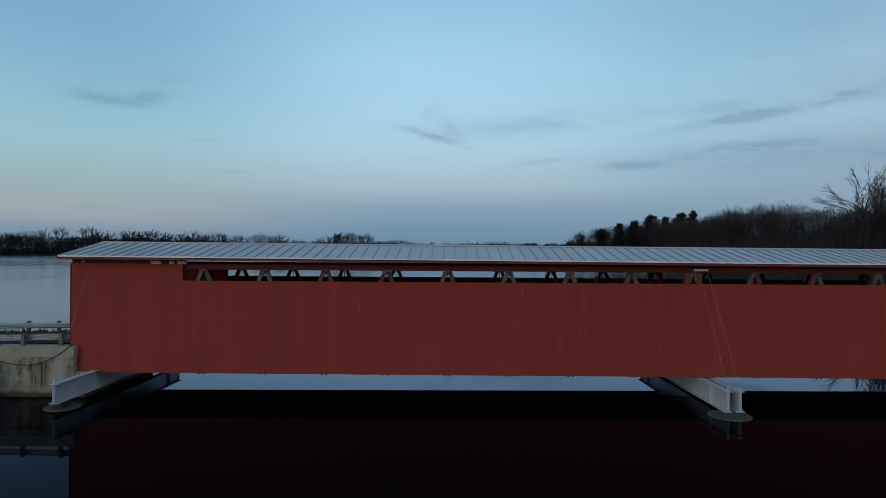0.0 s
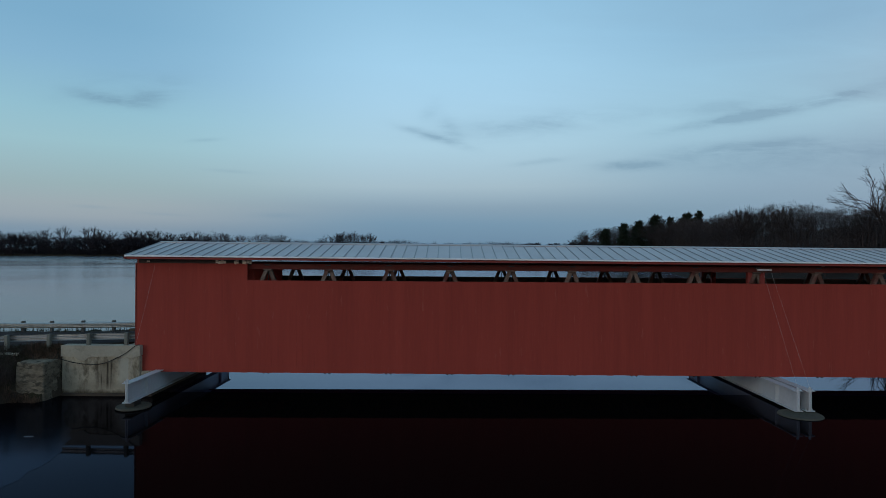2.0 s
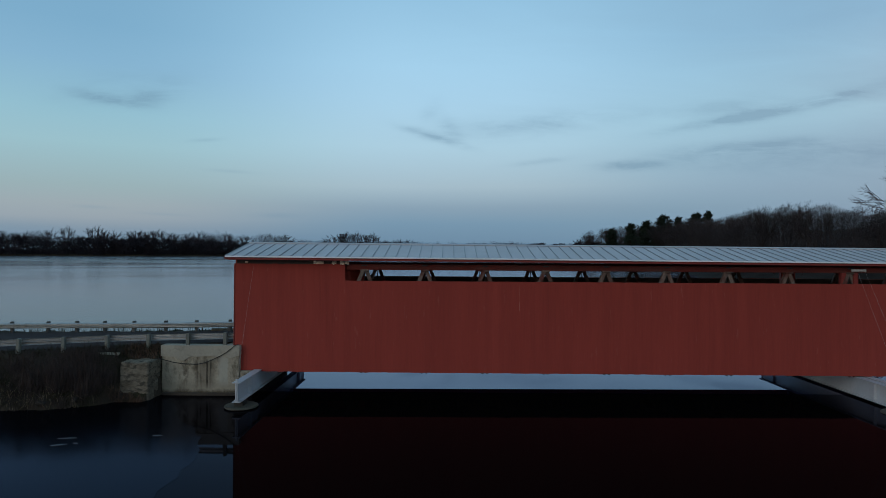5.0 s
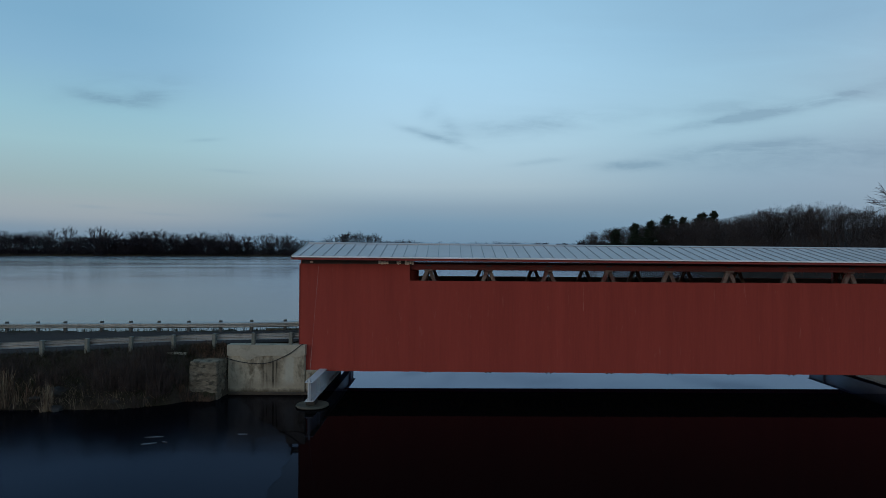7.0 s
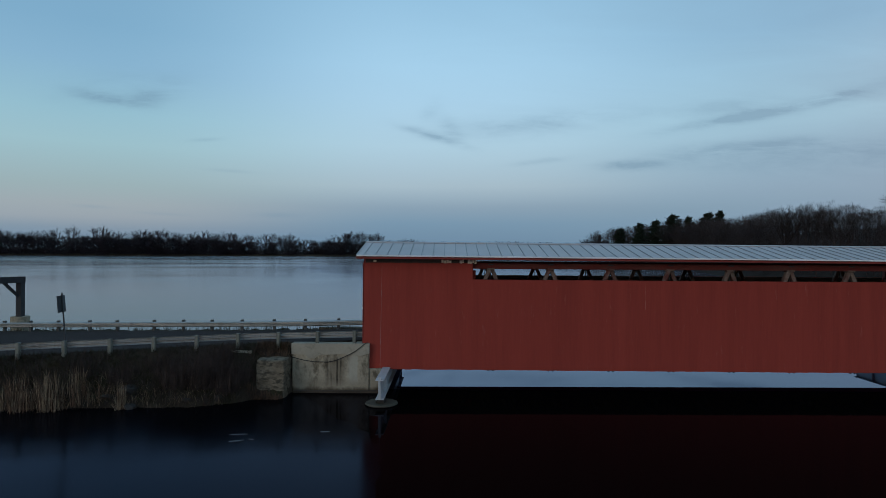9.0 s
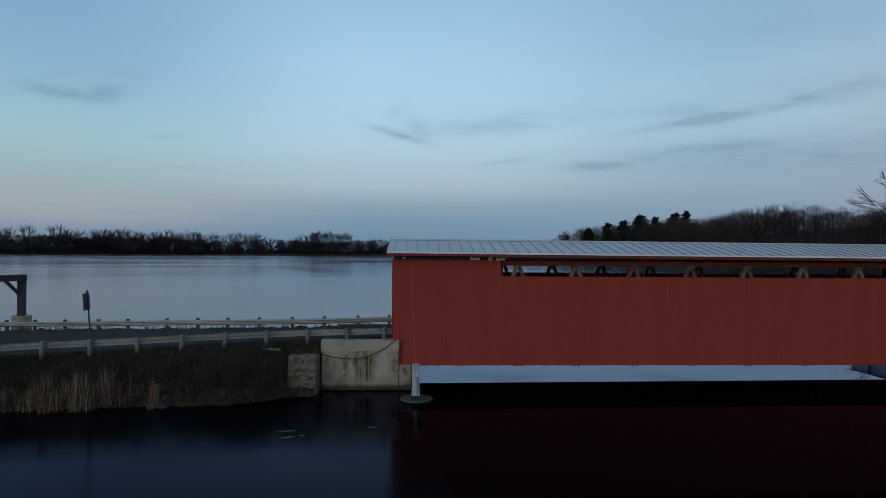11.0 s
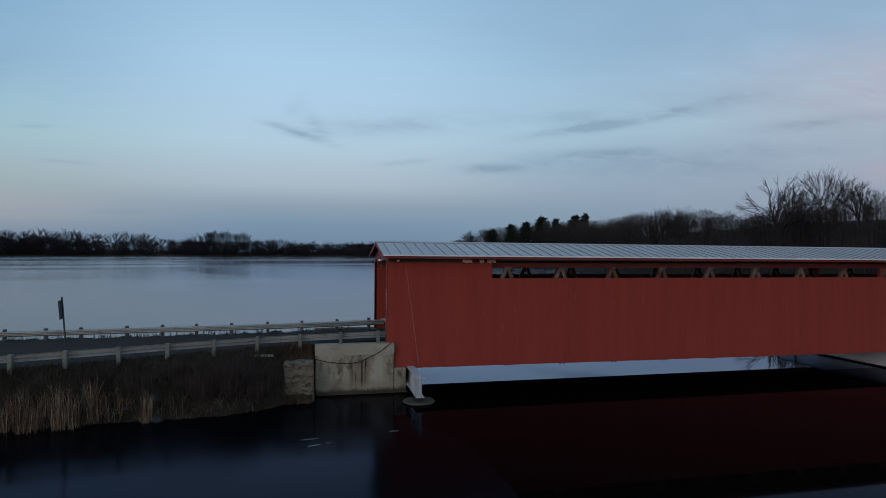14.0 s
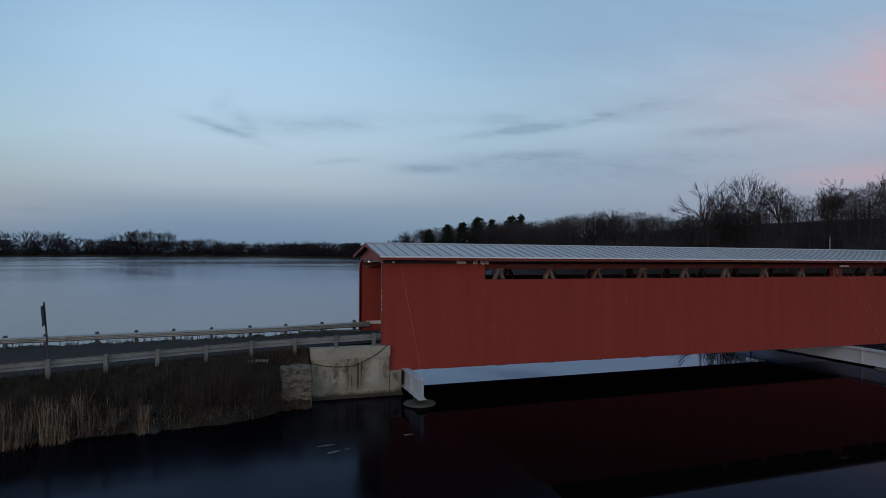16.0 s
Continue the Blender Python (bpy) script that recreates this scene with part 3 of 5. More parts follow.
for name, outline, mat, words in (("water_far", [(-60, 45), (-22, 38.9), (-17.25, 37.2), (-17.25, 31.3), (74, 31.3), (66, 70), (-40, 70)], OPEN_LAKE, "open lake water under and beyond the bridge"),
                                  ("water_beyond", [(-900, 100), (-60, 70.01), (66, 70.01), (62, 160), (120, 400), (60, 660), (0, 810), (-500, 810), (-900, 745)], FAR_LAKE, "wide smooth lake reaching to the far shore")):
    tagged(sheet(name, [(x, y, 0.003) for x, y in outline], [tuple(range(len(outline)))], mat), words, "water", kind="structure")

for sx, sy, ln, wd, turn in ((-21.84, 23.5, 0.85, 0.10, 0.15), (-21.70, 22.7, 0.75, 0.14, 0.4), (-21.2, 22.9, 0.30, 0.06, -0.3), (-18.7, 23.9, 0.55, 0.16, 0.1)):
    rg = random.Random(int(sy * 10))
    rim = [(math.cos(k * 0.7) * ln / 2 * rg.uniform(0.6, 1), math.sin(k * 0.7) * wd / 2 * rg.uniform(0.5, 1)) for k in range(9)]
    bm = extrude(rim, 0, 1, (0.0, 0.02))
    shard = thing("ice_shard", (sx, sy, 0.007), "thin pale broken sliver of ice lying on the lake", "ice", "ice slivers")
    shard.rotation_euler = (0, 0, turn)
    part("sliver", bm, SHARD, shard)

# ---------------------------------------------------------------- road


def build_road():
    xs = np.concatenate([np.arange(-17.9, -60, -1.0), np.arange(-60, -141, -4.0)])
    v, f = [], []
    for x in xs:
        n0, f0 = on(NEAR_RAIL, x) + 0.45, on(FAR_RAIL, x) - 0.35
        if x > -19:
            n0 = max(n0, 31.05)
        for j in range(7):
            t = j / 6
            v.append((x, n0 + (f0 - n0) * t, ROAD_Z(x) + 0.02 + 0.06 * (1 - (2 * t - 1) ** 2)))
    for i in range(len(xs) - 1):
        for j in range(6):
            a = i * 7 + j
            f.append((a, a + 1, a + 8, a + 7))
    ob = sheet("road", v, f, ASPHALT, smooth=True)
    tagged(ob, "worn grey asphalt road along the causeway", "road", kind="structure")


build_road()

# ---------------------------------------------------------------- covered bridge
X0, X1 = -18.2, 71.6
YN, YF = 30.74, 36.90
Z_BOT, Z_SILL, Z_TOP = 1.11, 5.57, 6.38
RIDGE_Y, RIDGE_Z = 33.82, 7.43
ROOF_FALL = 0.004  # the roof falls a little faster than the walls
EAVE_N, EAVE_F, EAVE_Z = 30.12, 37.52, 6.75
PANEL, J0 = 2.97, -11.89
bridge = thing("covered_bridge", (X0, YN, Z_BOT), "long barn-red timber covered bridge with a grey metal roof", "bridge")
bridge.rotation_euler = (0, 0.0028, 0)  # the deck falls slightly towards the far end
BASE = Vector((X0, YN, Z_BOT))


def bridge_part(name, bm, mat, parent=None, label=""):
    bmesh.ops.translate(bm, vec=-BASE, verts=bm.verts)
    return part(name, bm, mat, parent or bridge, label)


def build_walls():
    W, T = 0.30, 0.028
    nail = bmesh.new()
    for z in (1.45, 2.6, 3.8, 5.0):
        box(nail, (X0 + 0.05, YN + T, z), (X1 - 0.05, YN + 0.16, z + 0.14))
    wall = bridge_part("near_wall", nail, DARKWOOD, label="barn-red vertical board siding")
    meshes = {}
    for key, top in (("tall", Z_TOP), ("short", Z_SILL)):
        bm = block((0, 0, 0), (W - 0.0008, T, top - Z_BOT), 0.001)
        me = bpy.data.meshes.new("board")
        bm.to_mesh(me)
        bm.free()
        me.materials.append(RED)
        meshes[key] = me
    rng = random.Random(11)
    count = int(round((X1 - X0) / W))
    for i in range(count):
        x = X0 + i * W
        tall = x + W / 2 < -12.66 or x > X1 - 5.5
        b = new("board", meshes["tall" if tall else "short"])
        b.parent = wall
        b.location = (x - X0, rng.uniform(-0.0015, 0.0015), rng.uniform(-0.012, 0.006))
    far, v, f = bmesh.new(), [], []
    for i in range(count):
        x = X0 + i * W
        tall = x + W / 2 < -12.66 or x > X1 - 5.5
        y = YF + rng.uniform(-0.004, 0.004)
        box(far, (x, y - T, Z_BOT), (x + W - 0.0008, y, Z_TOP if tall else Z_SILL))
        if i % 60 == 59 or i == count - 1:
            me = bpy.data.meshes.new("tmp")
            far.to_mesh(me)
            o = len(v)
            v += [tuple(p.co) for p in me.vertices]
            f += [tuple(o + k for k in q.vertices) for q in me.polygons]
            bpy.data.meshes.remove(me)
            far.free()
            far = bmesh.new()
    far.free()
    ob = sheet("far_wall", [tuple(Vector(p) - BASE) for p in v], f, RED, bridge, "barn-red vertical board siding")
    tagged(ob, kind="stuff")
    # bare planks on the inner faces of both walls, dark to paint in the interior's shade
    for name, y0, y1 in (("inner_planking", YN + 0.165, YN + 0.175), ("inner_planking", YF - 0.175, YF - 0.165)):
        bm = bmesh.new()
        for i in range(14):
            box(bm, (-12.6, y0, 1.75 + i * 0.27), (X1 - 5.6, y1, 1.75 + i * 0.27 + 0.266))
        tagged(bridge_part(name, bm, DARKWOOD, label="unpainted inner boarding, dark for the shaded interior"), "unpainted inner boarding, dark for the shaded interior", kind="stuff")
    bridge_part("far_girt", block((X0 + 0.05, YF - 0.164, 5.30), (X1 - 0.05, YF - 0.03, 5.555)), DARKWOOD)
    # cap along the top of the open-sided siding
    bridge_part("wall_cap", block((-12.66, YN + 0.03, Z_SILL - 0.10), (X1 - 5.5, YN + 0.12, Z_SILL - 0.004), 0.01), RED_TRIM)
    # corner boards at the portal, with paint flaked to pale wood
    for y0, y1 in ((YN - 0.035, YN + 0.22), (YF - 0.22, YF + 0.035)):
        bridge_part("corner_board", block((X0 - 0.04, y0, Z_BOT + 0.05), (X0 - 0.002, y1, Z_TOP), 0.006), RED_TRIM)
    rng = random.Random(3)
    for k in range(5):
        z = 4.1 + k * 0.22 + rng.uniform(-0.04, 0.04)
        bridge_part("flaked_patch", block((X0 - 0.044, YN - 0.037, z), (X0 - 0.036, YN + 0.03, z + rng.uniform(0.10, 0.18))), PEELED)
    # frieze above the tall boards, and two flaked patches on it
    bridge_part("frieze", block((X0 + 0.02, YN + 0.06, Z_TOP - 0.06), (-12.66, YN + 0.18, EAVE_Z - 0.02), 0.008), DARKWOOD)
    for x, w in ((-14.35, 0.50), (-13.45, 0.22), (-13.05, 0.45)):
        for k in range(4):
            a = x + w * k / 4
            bridge_part("flaked_patch", block((a, YN - 0.012, 6.34 + rng.uniform(0, 0.05)), (a + w * rng.uniform(0.19, 0.25), YN + 0.058, 6.50 + rng.uniform(0, 0.05))), PEELED)
    for x in (-17.72, 14.9):
        bridge_part("eave_block", block((x, YN + 0.02, 6.42), (x + 0.14, YN + 0.062, 6.50)), PEELED)


build_walls()


def hanger_nuts():
    """Rod ends with their nuts, two under each panel joint."""
    for i in range(28):
        for dx in (-0.11, 0.11):
            bm = rod(bmesh.new(), (J0 + i * PANEL + dx, YN + 0.10, Z_BOT + 0.05), (J0 + i * PANEL + dx, YN + 0.10, Z_BOT - 0.075), 0.02, 6)
            rod(bm, (J0 + i * PANEL + dx, YN + 0.10, Z_BOT + 0.02), (J0 + i * PANEL + dx, YN + 0.10, Z_BOT - 0.045), 0.06, 6)
            bridge_part("hanger_nut", bm, GANTRY)


hanger_nuts()
# a board edge worn pale
bridge_part("worn_board_edge", block((-4.30, YN - 0.005, 4.15), (-4.27, YN + 0.004, 5.40)), WORN)


def build_truss(y, front):
    zt, zb = 6.10, 1.75
    bridge_part("top_chord", block((X0 + 0.1, y - 0.16, zt), (X1 - 0.1, y + 0.16, zt + 0.28), 0.015), TIMBER, label="weathered squared timber chord")
    bridge_part("bottom_chord", block((X0 + 0.1, y - 0.16, 1.30), (X1 - 0.1, y + 0.16, 1.72), 0.015), DARKWOOD)
    joints = [J0 + PANEL * i for i in range(-2, 29)]
    proto = {}
    for s in (-1, 1):
        bm = beam(bmesh.new(), (s * 0.05, 0, zt + 0.02 - zb), (s * PANEL * 0.62, 0, 0), 0.17, 0.18)
        me = bpy.data.meshes.new("brace")
        bm.to_mesh(me)
        bm.free()
        me.materials.append(BRACE)
        proto[s] = me
    rm = bpy.data.meshes.new("rod")
    bm = rod(bmesh.new(), (0, 0, 0), (0, 0, zt + 0.30 - 1.25), 0.022, 6)
    bm.to_mesh(rm)
    bm.free()
    rm.materials.append(BLACK)
    sm = bpy.data.meshes.new("bearing_shoe")
    bm = block((-0.20, -0.17, 0), (0.20, 0.17, 0.10), 0.02)
    bm.to_mesh(sm)
    bm.free()
    sm.materials.append(BRACE)
    # raised dark plates stand in for the shaded hollows at the bolts
    pm = bpy.data.meshes.new("bolt_plate")
    bm = block((-0.14, -0.035, 0), (0.14, 0.0, 0.06), 0.008)
    bm.to_mesh(pm)
    bm.free()
    pm.materials.append(SIGN)
    for i, x in enumerate(joints):
        def hang(name, me, z, dy=0.0, x=x):
            o = new(name, me)
            o.parent = bridge
            o.location = Vector((x, y + dy, z)) - BASE
        for s in (-1, 1):
            if 0 <= i + s < len(joints):
                hang("brace", proto[s], zb, 0.06 * s)
        hang("rod", rm, 1.25, 0.0)
        hang("bearing_shoe", sm, zt - 0.06)
        if front:
            hang("bolt_plate", pm, zt + 0.19, -0.162)
    for i in (8, 18):
        x = J0 + PANEL * i
        for dx in (-0.30, 0.30):
            bridge_part("end_post", block((x + dx - 0.11, y - 0.12, 1.72), (x + dx + 0.11, y + 0.12, zt), 0.01), RED_TRIM)


build_truss(YN + 0.36, True)
build_truss(YF - 0.36, False)


def build_deck():
    bm = bmesh.new()
    for i in range(60):
        x = X0 + 0.3 + i * (X1 - X0 - 0.6) / 59
        box(bm, (x - 0.1, YN + 0.15, 1.72), (x + 0.1, YF - 0.15, 2.12))
    tagged(bridge_part("floor_beams", bm, DARKWOOD), kind="stuff")
    me = bpy.data.meshes.new("deck_plank")
    k, wid = 280, (X1 - X0 - 0.1) / 280
    bm = block((0, YN + 0.55 - BASE.y, 2.36 - BASE.z), (wid - 0.008, YF - 0.55 - BASE.y, 2.44 - BASE.z))
    bm.to_mesh(me)
    bm.free()
    me.materials.append(DARKWOOD)
    deck = bridge_part("deck", block((X0 + 0.05, YN + 0.5, 2.13), (X1 - 0.05, YF - 0.5, 2.355)), DARKWOOD, label="dark plank roadway")
    for i in range(k):
        o = new("deck_plank", me)
        o.parent = deck
        o.location = (0.05 + i * wid, 0, 0)
    for y0, y1 in ((YN + 0.53, YN + 0.56), (YF - 0.56, YF - 0.53)):
        bm = bmesh.new()
        for i in range(19):
            box(bm, (X0 + 0.06 + i * 0.29, y0, 2.45), (X0 + 0.06 + i * 0.29 + 0.288, y1, 6.02))
        tagged(bridge_part("inner_lining", bm, RED), kind="stuff")
    # white plank and lamp by the portal
    bridge_part("white_plank", block((-17.9, YF - 0.62, 2.80), (-16.7, YF - 0.563, 2.98), 0.006), WHITE, label="white painted guard plank")


build_deck()


def build_roof():
    slope = math.atan2(RIDGE_Z - EAVE_Z, RIDGE_Y - EAVE_N)
    length = math.hypot(RIDGE_Z - EAVE_Z, RIDGE_Y - EAVE_N)
    xa, xb = -18.5, X1 + 0.3
    roof = bridge_part("roof", extrude([(EAVE_N + 0.05, EAVE_Z - 0.07), (RIDGE_Y, RIDGE_Z - 0.08), (EAVE_F - 0.05, EAVE_Z - 0.07), (EAVE_F - 0.05, EAVE_Z - 0.03), (RIDGE_Y, RIDGE_Z - 0.035), (EAVE_N + 0.05, EAVE_Z - 0.03)], 1, 2, (xa + 0.03, xb - 0.03)),
                       DARKWOOD, label="standing-seam metal roof on boarding")
    roof.rotation_euler = (0, ROOF_FALL, 0)
    W, first = 0.557, 0.36
    count = int((xb - xa - first) / W)
    W = (xb - xa - first) / count

    def panel(wide):
        bm = bmesh.new()
        box(bm, (0, 0, -0.022), (wide, length, 0.0))
        box(bm, (-0.013, 0, 0.0), (0.013, length, 0.036))
        # ribs get the darker metal, so their shade is painted on
        for q in bm.faces:
            q.material_index = 1 if abs(q.calc_center_median().x) < 0.05 and q.calc_center_median().z > -0.005 else 0
        me = bpy.data.meshes.new("roof_panel")
        bm.to_mesh(me)
        bm.free()
        me.materials.append(ROOF)
        me.materials.append(SEAM)
        return me

    me, edge_panel = panel(W), panel(first)
    for i in range(-1, count):
        o = new("roof_panel", me if i >= 0 else edge_panel)
        o.parent = roof
        o.matrix_basis = Matrix.Translation(Vector((xa + (first + i * W if i >= 0 else 0.0), EAVE_N, EAVE_Z)) - BASE) @ Matrix.Rotation(slope, 4, "X")
    bm = bmesh.new()
    for i in range(count):
        m = Matrix.Translation(Vector((xa + first + (i + 1) * W, EAVE_F, EAVE_Z))) @ Matrix.Rotation(math.pi, 4, "Z") @ Matrix.Rotation(slope, 4, "X")
        bm.from_mesh(me)
        bm.verts.ensure_lookup_table()
        k = len(me.vertices)
        bmesh.ops.transform(bm, matrix=m, verts=bm.verts[-k:])
    tagged(bridge_part("far_roof_slope", bm, ROOF, roof), kind="stuff")
    bridge_part("ridge_cap", extrude([(RIDGE_Y - 0.20, RIDGE_Z - 0.005), (RIDGE_Y, RIDGE_Z + 0.055), (RIDGE_Y + 0.20, RIDGE_Z - 0.005), (RIDGE_Y + 0.20, RIDGE_Z - 0.03), (RIDGE_Y, RIDGE_Z + 0.03), (RIDGE_Y - 0.20, RIDGE_Z - 0.03)], 1, 2, (xa, xb)), ROOF, roof)
    for y, s in ((EAVE_N, -1), (EAVE_F, 1)):
        y0, y1 = sorted((y + s * 0.012, y - s * 0.05))
        bridge_part("eave_trim", block((xa, y0, EAVE_Z - 0.055), (xb, y1, EAVE_Z + 0.012), 0.006), DRIP, roof, "pale metal drip edge")
    # eave fascia below the trim and rafter tails
    bridge_part("fascia", block((xa + 0.05, EAVE_N + 0.06, EAVE_Z - 0.17), (xb - 0.05, EAVE_N + 0.10, EAVE_Z - 0.07), 0.005), RED_TRIM, roof)
    raf = bmesh.new()
    for i in range(91):
        x = X0 + 0.1 + i * (X1 - X0 - 0.2) / 90
        for s, e in ((1, EAVE_N), (-1, EAVE_F)):
            beam(raf, (x, e + s * 0.12, EAVE_Z - 0.13), (x, RIDGE_Y, RIDGE_Z - 0.17), 0.07, 0.12)
    tagged(bridge_part("rafters", raf, DARKWOOD, roof), kind="stuff")
    # rakes and gable of the portal
    for x0, x1 in ((xa - 0.02, xa + 0.02), (xb - 0.02, xb + 0.02)):
        for e in (EAVE_N, EAVE_F):
            bm = beam(bmesh.new(), ((x0 + x1) / 2, e, EAVE_Z - 0.09), ((x0 + x1) / 2, RIDGE_Y, RIDGE_Z - 0.08), 0.04, 0.16)
            bridge_part("rake_board", bm, RED_TRIM, roof)
    for x in (X0 + 0.05, X1 - 0.05):
        # boarded gable with a shallow arched lower edge
        fall = ROOF_FALL * (x - X0)
        outer = [(YN + 0.03, 6.70 - fall), (RIDGE_Y, RIDGE_Z - 0.12 - fall), (YF - 0.03, 6.70 - fall)]
        arch = []
        for k in range(13):
            t = k / 12
            yy = YF - 0.20 - (YF - YN - 0.40) * t
            edge = min(t, 1 - t) * (YF - YN - 0.4)
            arch.append((yy, 6.50 - 0.22 * max(0.0, 1 - edge / 0.22) ** 2))
        prof = outer + [(YF - 0.03, 6.2)] + arch + [(YN + 0.03, 6.2)]
        bridge_part("portal_gable", extrude(prof, 1, 2, (x - 0.03, x + 0.03)), RED_TRIM, label="red boarded portal gable")


build_roof()


def build_portal_lamp():
    lamp = thing("portal_lamp", (X0, 33.9, 6.49), "small white floodlight under the portal gable", "lamp")
    part("housing", block((-0.06, -0.17, -0.10), (0.06, 0.17, 0.0), 0.015), WHITE, lamp)
    part("lens", block((-0.075, -0.14, -0.085), (-0.06, 0.14, -0.02)), LAMP, lamp)
    part("bracket", block((0.0, -0.03, 0.0), (0.09, 0.03, 0.12), 0.005), BLACK, lamp)
    box_ = thing("wall_light", (12.13, YN + 0.04, 6.10), "white strip light fixed below the bridge eave", "lamp")
    part("housing", block((-0.31, -0.12, 0.0), (0.31, 0.0, 0.10), 0.012), WHITE, box_)
    part("end_cap", block((-0.33, -0.125, -0.005), (-0.305, 0.0, 0.105), 0.005), WHITE, box_)
    part("end_cap", block((0.305, -0.125, -0.005), (0.33, 0.0, 0.105), 0.005), WHITE, box_)
    part("bracket", block((-0.2, 0.0, 0.03), (0.2, 0.17, 0.07)), BLACK, box_)


build_portal_lamp()

# ---------------------------------------------------------------- piers


def i_beam(height, flange, web, y0, y1):
    h, t = height, 0.032
    prof = [(-flange / 2, 0), (flange / 2, 0), (flange / 2, t), (web / 2, t), (web / 2, h - t), (flange / 2, h - t), (flange / 2, h), (-flange / 2, h), (-flange / 2, h - t), (-web / 2, h - t), (-web / 2, t), (-flange / 2, t)]
    return extrude(prof, 0, 2, (y0, y1))


def steel_girder(x, y0, y1, z0, h, label):
    g = thing("pier_girder", (x, y0, z0), label, "girder", "steel girders of the piers")
    part("beam", i_beam(h, 0.38, 0.03, 0, y1 - y0), STEEL, g)
    L = y1 - y0
    for y in (0.05, 1.6, L - 1.6, L - 0.05):
        for s in (-1, 1):
            a, b = sorted((s * 0.016, s * (0.065 if y < 0.1 or y > L - 0.1 else 0.17)))
            part("stiffener", block((a, y - 0.008, 0.034), (b, y + 0.008, h - 0.034)), STEEL, g)
    for y in (0.14, L - 0.14):
        for s in (-1, 1):
            part("bolt", rod(bmesh.new(), (s * 0.13, y, h), (s * 0.13, y, h + 0.05), 0.025, 6), STEEL, g)
            part("bolt", rod(bmesh.new(), (s * 0.13, y, 0.032), (s * 0.13, y, 0.10), 0.022, 6), STEEL, g)
    part("wire_bracket", block((-0.05, 0.04, h), (0.05, 0.12, h + 0.14), 0.008), STEEL, g)
    return g


def footing(x, y, r, top, label):
    f = thing("pier_footing", (x, y, top), label, "footing", "round concrete pier footings")
    # shaft coloured black for wet and shade, under the lighter slab
    part("shaft", rod(bmesh.new(), (0, 0, -3.0), (0, 0, -0.06), r * 0.93, 40), DARKSHAFT, f, "wet concrete shaft, blackened as in shade")
    part("slab", roughen(rod(bmesh.new(), (0, 0, -0.058), (0, 0, 0.0), r, 40, r * 0.96), 0.01, 3), FOOTING, f)


for k in range(4):
    px = -17.03 + (12.42 + 17.03) * k
    if k == 3:
        px = 70.6
    if k == 0:
        steel_girder(px, 27.65, 40.0, 0.33, 0.88, "single grey-white painted steel girder under the bridge end")
        tops, rr, cx, fy = 0.10, 0.74, -17.0, 28.25
    else:
        for dx in (-0.26, 0.26):
            steel_girder(px + dx, 27.87, 39.9, 0.09, 0.90, "paired white painted steel girder carrying the bridge")
        tops, rr, cx, fy = 0.05, 0.90, px - 0.32, 27.65
    for y in (fy, 39.4):
        footing(cx, y, rr, tops, "round mossy concrete footing standing in the water")
    if k == 0:
        for y in (28.25, 39.4):
            bp = thing("bearing_plate", (px, y, 0.102), "dark steel bearing plate between footing and girder", "plate", "bearing plates")
            part("body", block((-0.2, -0.3, 0.0), (0.2, 0.3, 0.226), 0.01), DARKSHAFT, bp)
    for y in (YN + 0.36, YF - 0.36):
        z0 = 0.33 + 0.88 if k == 0 else 0.99
        s = thing("bearing_block", (px, y, z0), "dark timber bearing block between girder and chord", "block", "bearing blocks")
        part("packing", block((-0.45, -0.16, 0.002), (0.45, 0.16, 1.298 - 0.0028 * (px - X0) - z0), 0.01), DARKWOOD, s)


def guy_wire(pts, label):
    w = thing("guy_wire", pts[0], label, "wire", "guy wires")
    part("strand", tube([tuple(Vector(p) - Vector(pts[0])) for p in pts], 0.0032, 5), WIRE, w)


guy_wire([(-17.27, 30.70, 6.24), (-17.03, 27.72, 1.30)], "thin pale steel guy wire from eave to girder end")
guy_wire([(12.02, 30.64, 6.09), (12.16, 27.95, 1.10)], "thin pale steel guy wire from strip light to girder end")
guy_wire([(12.40, 30.64, 6.09), (12.68, 27.95, 1.10)], "thin pale steel guy wire from strip light to girder end")

# ---------------------------------------------------------------- abutment


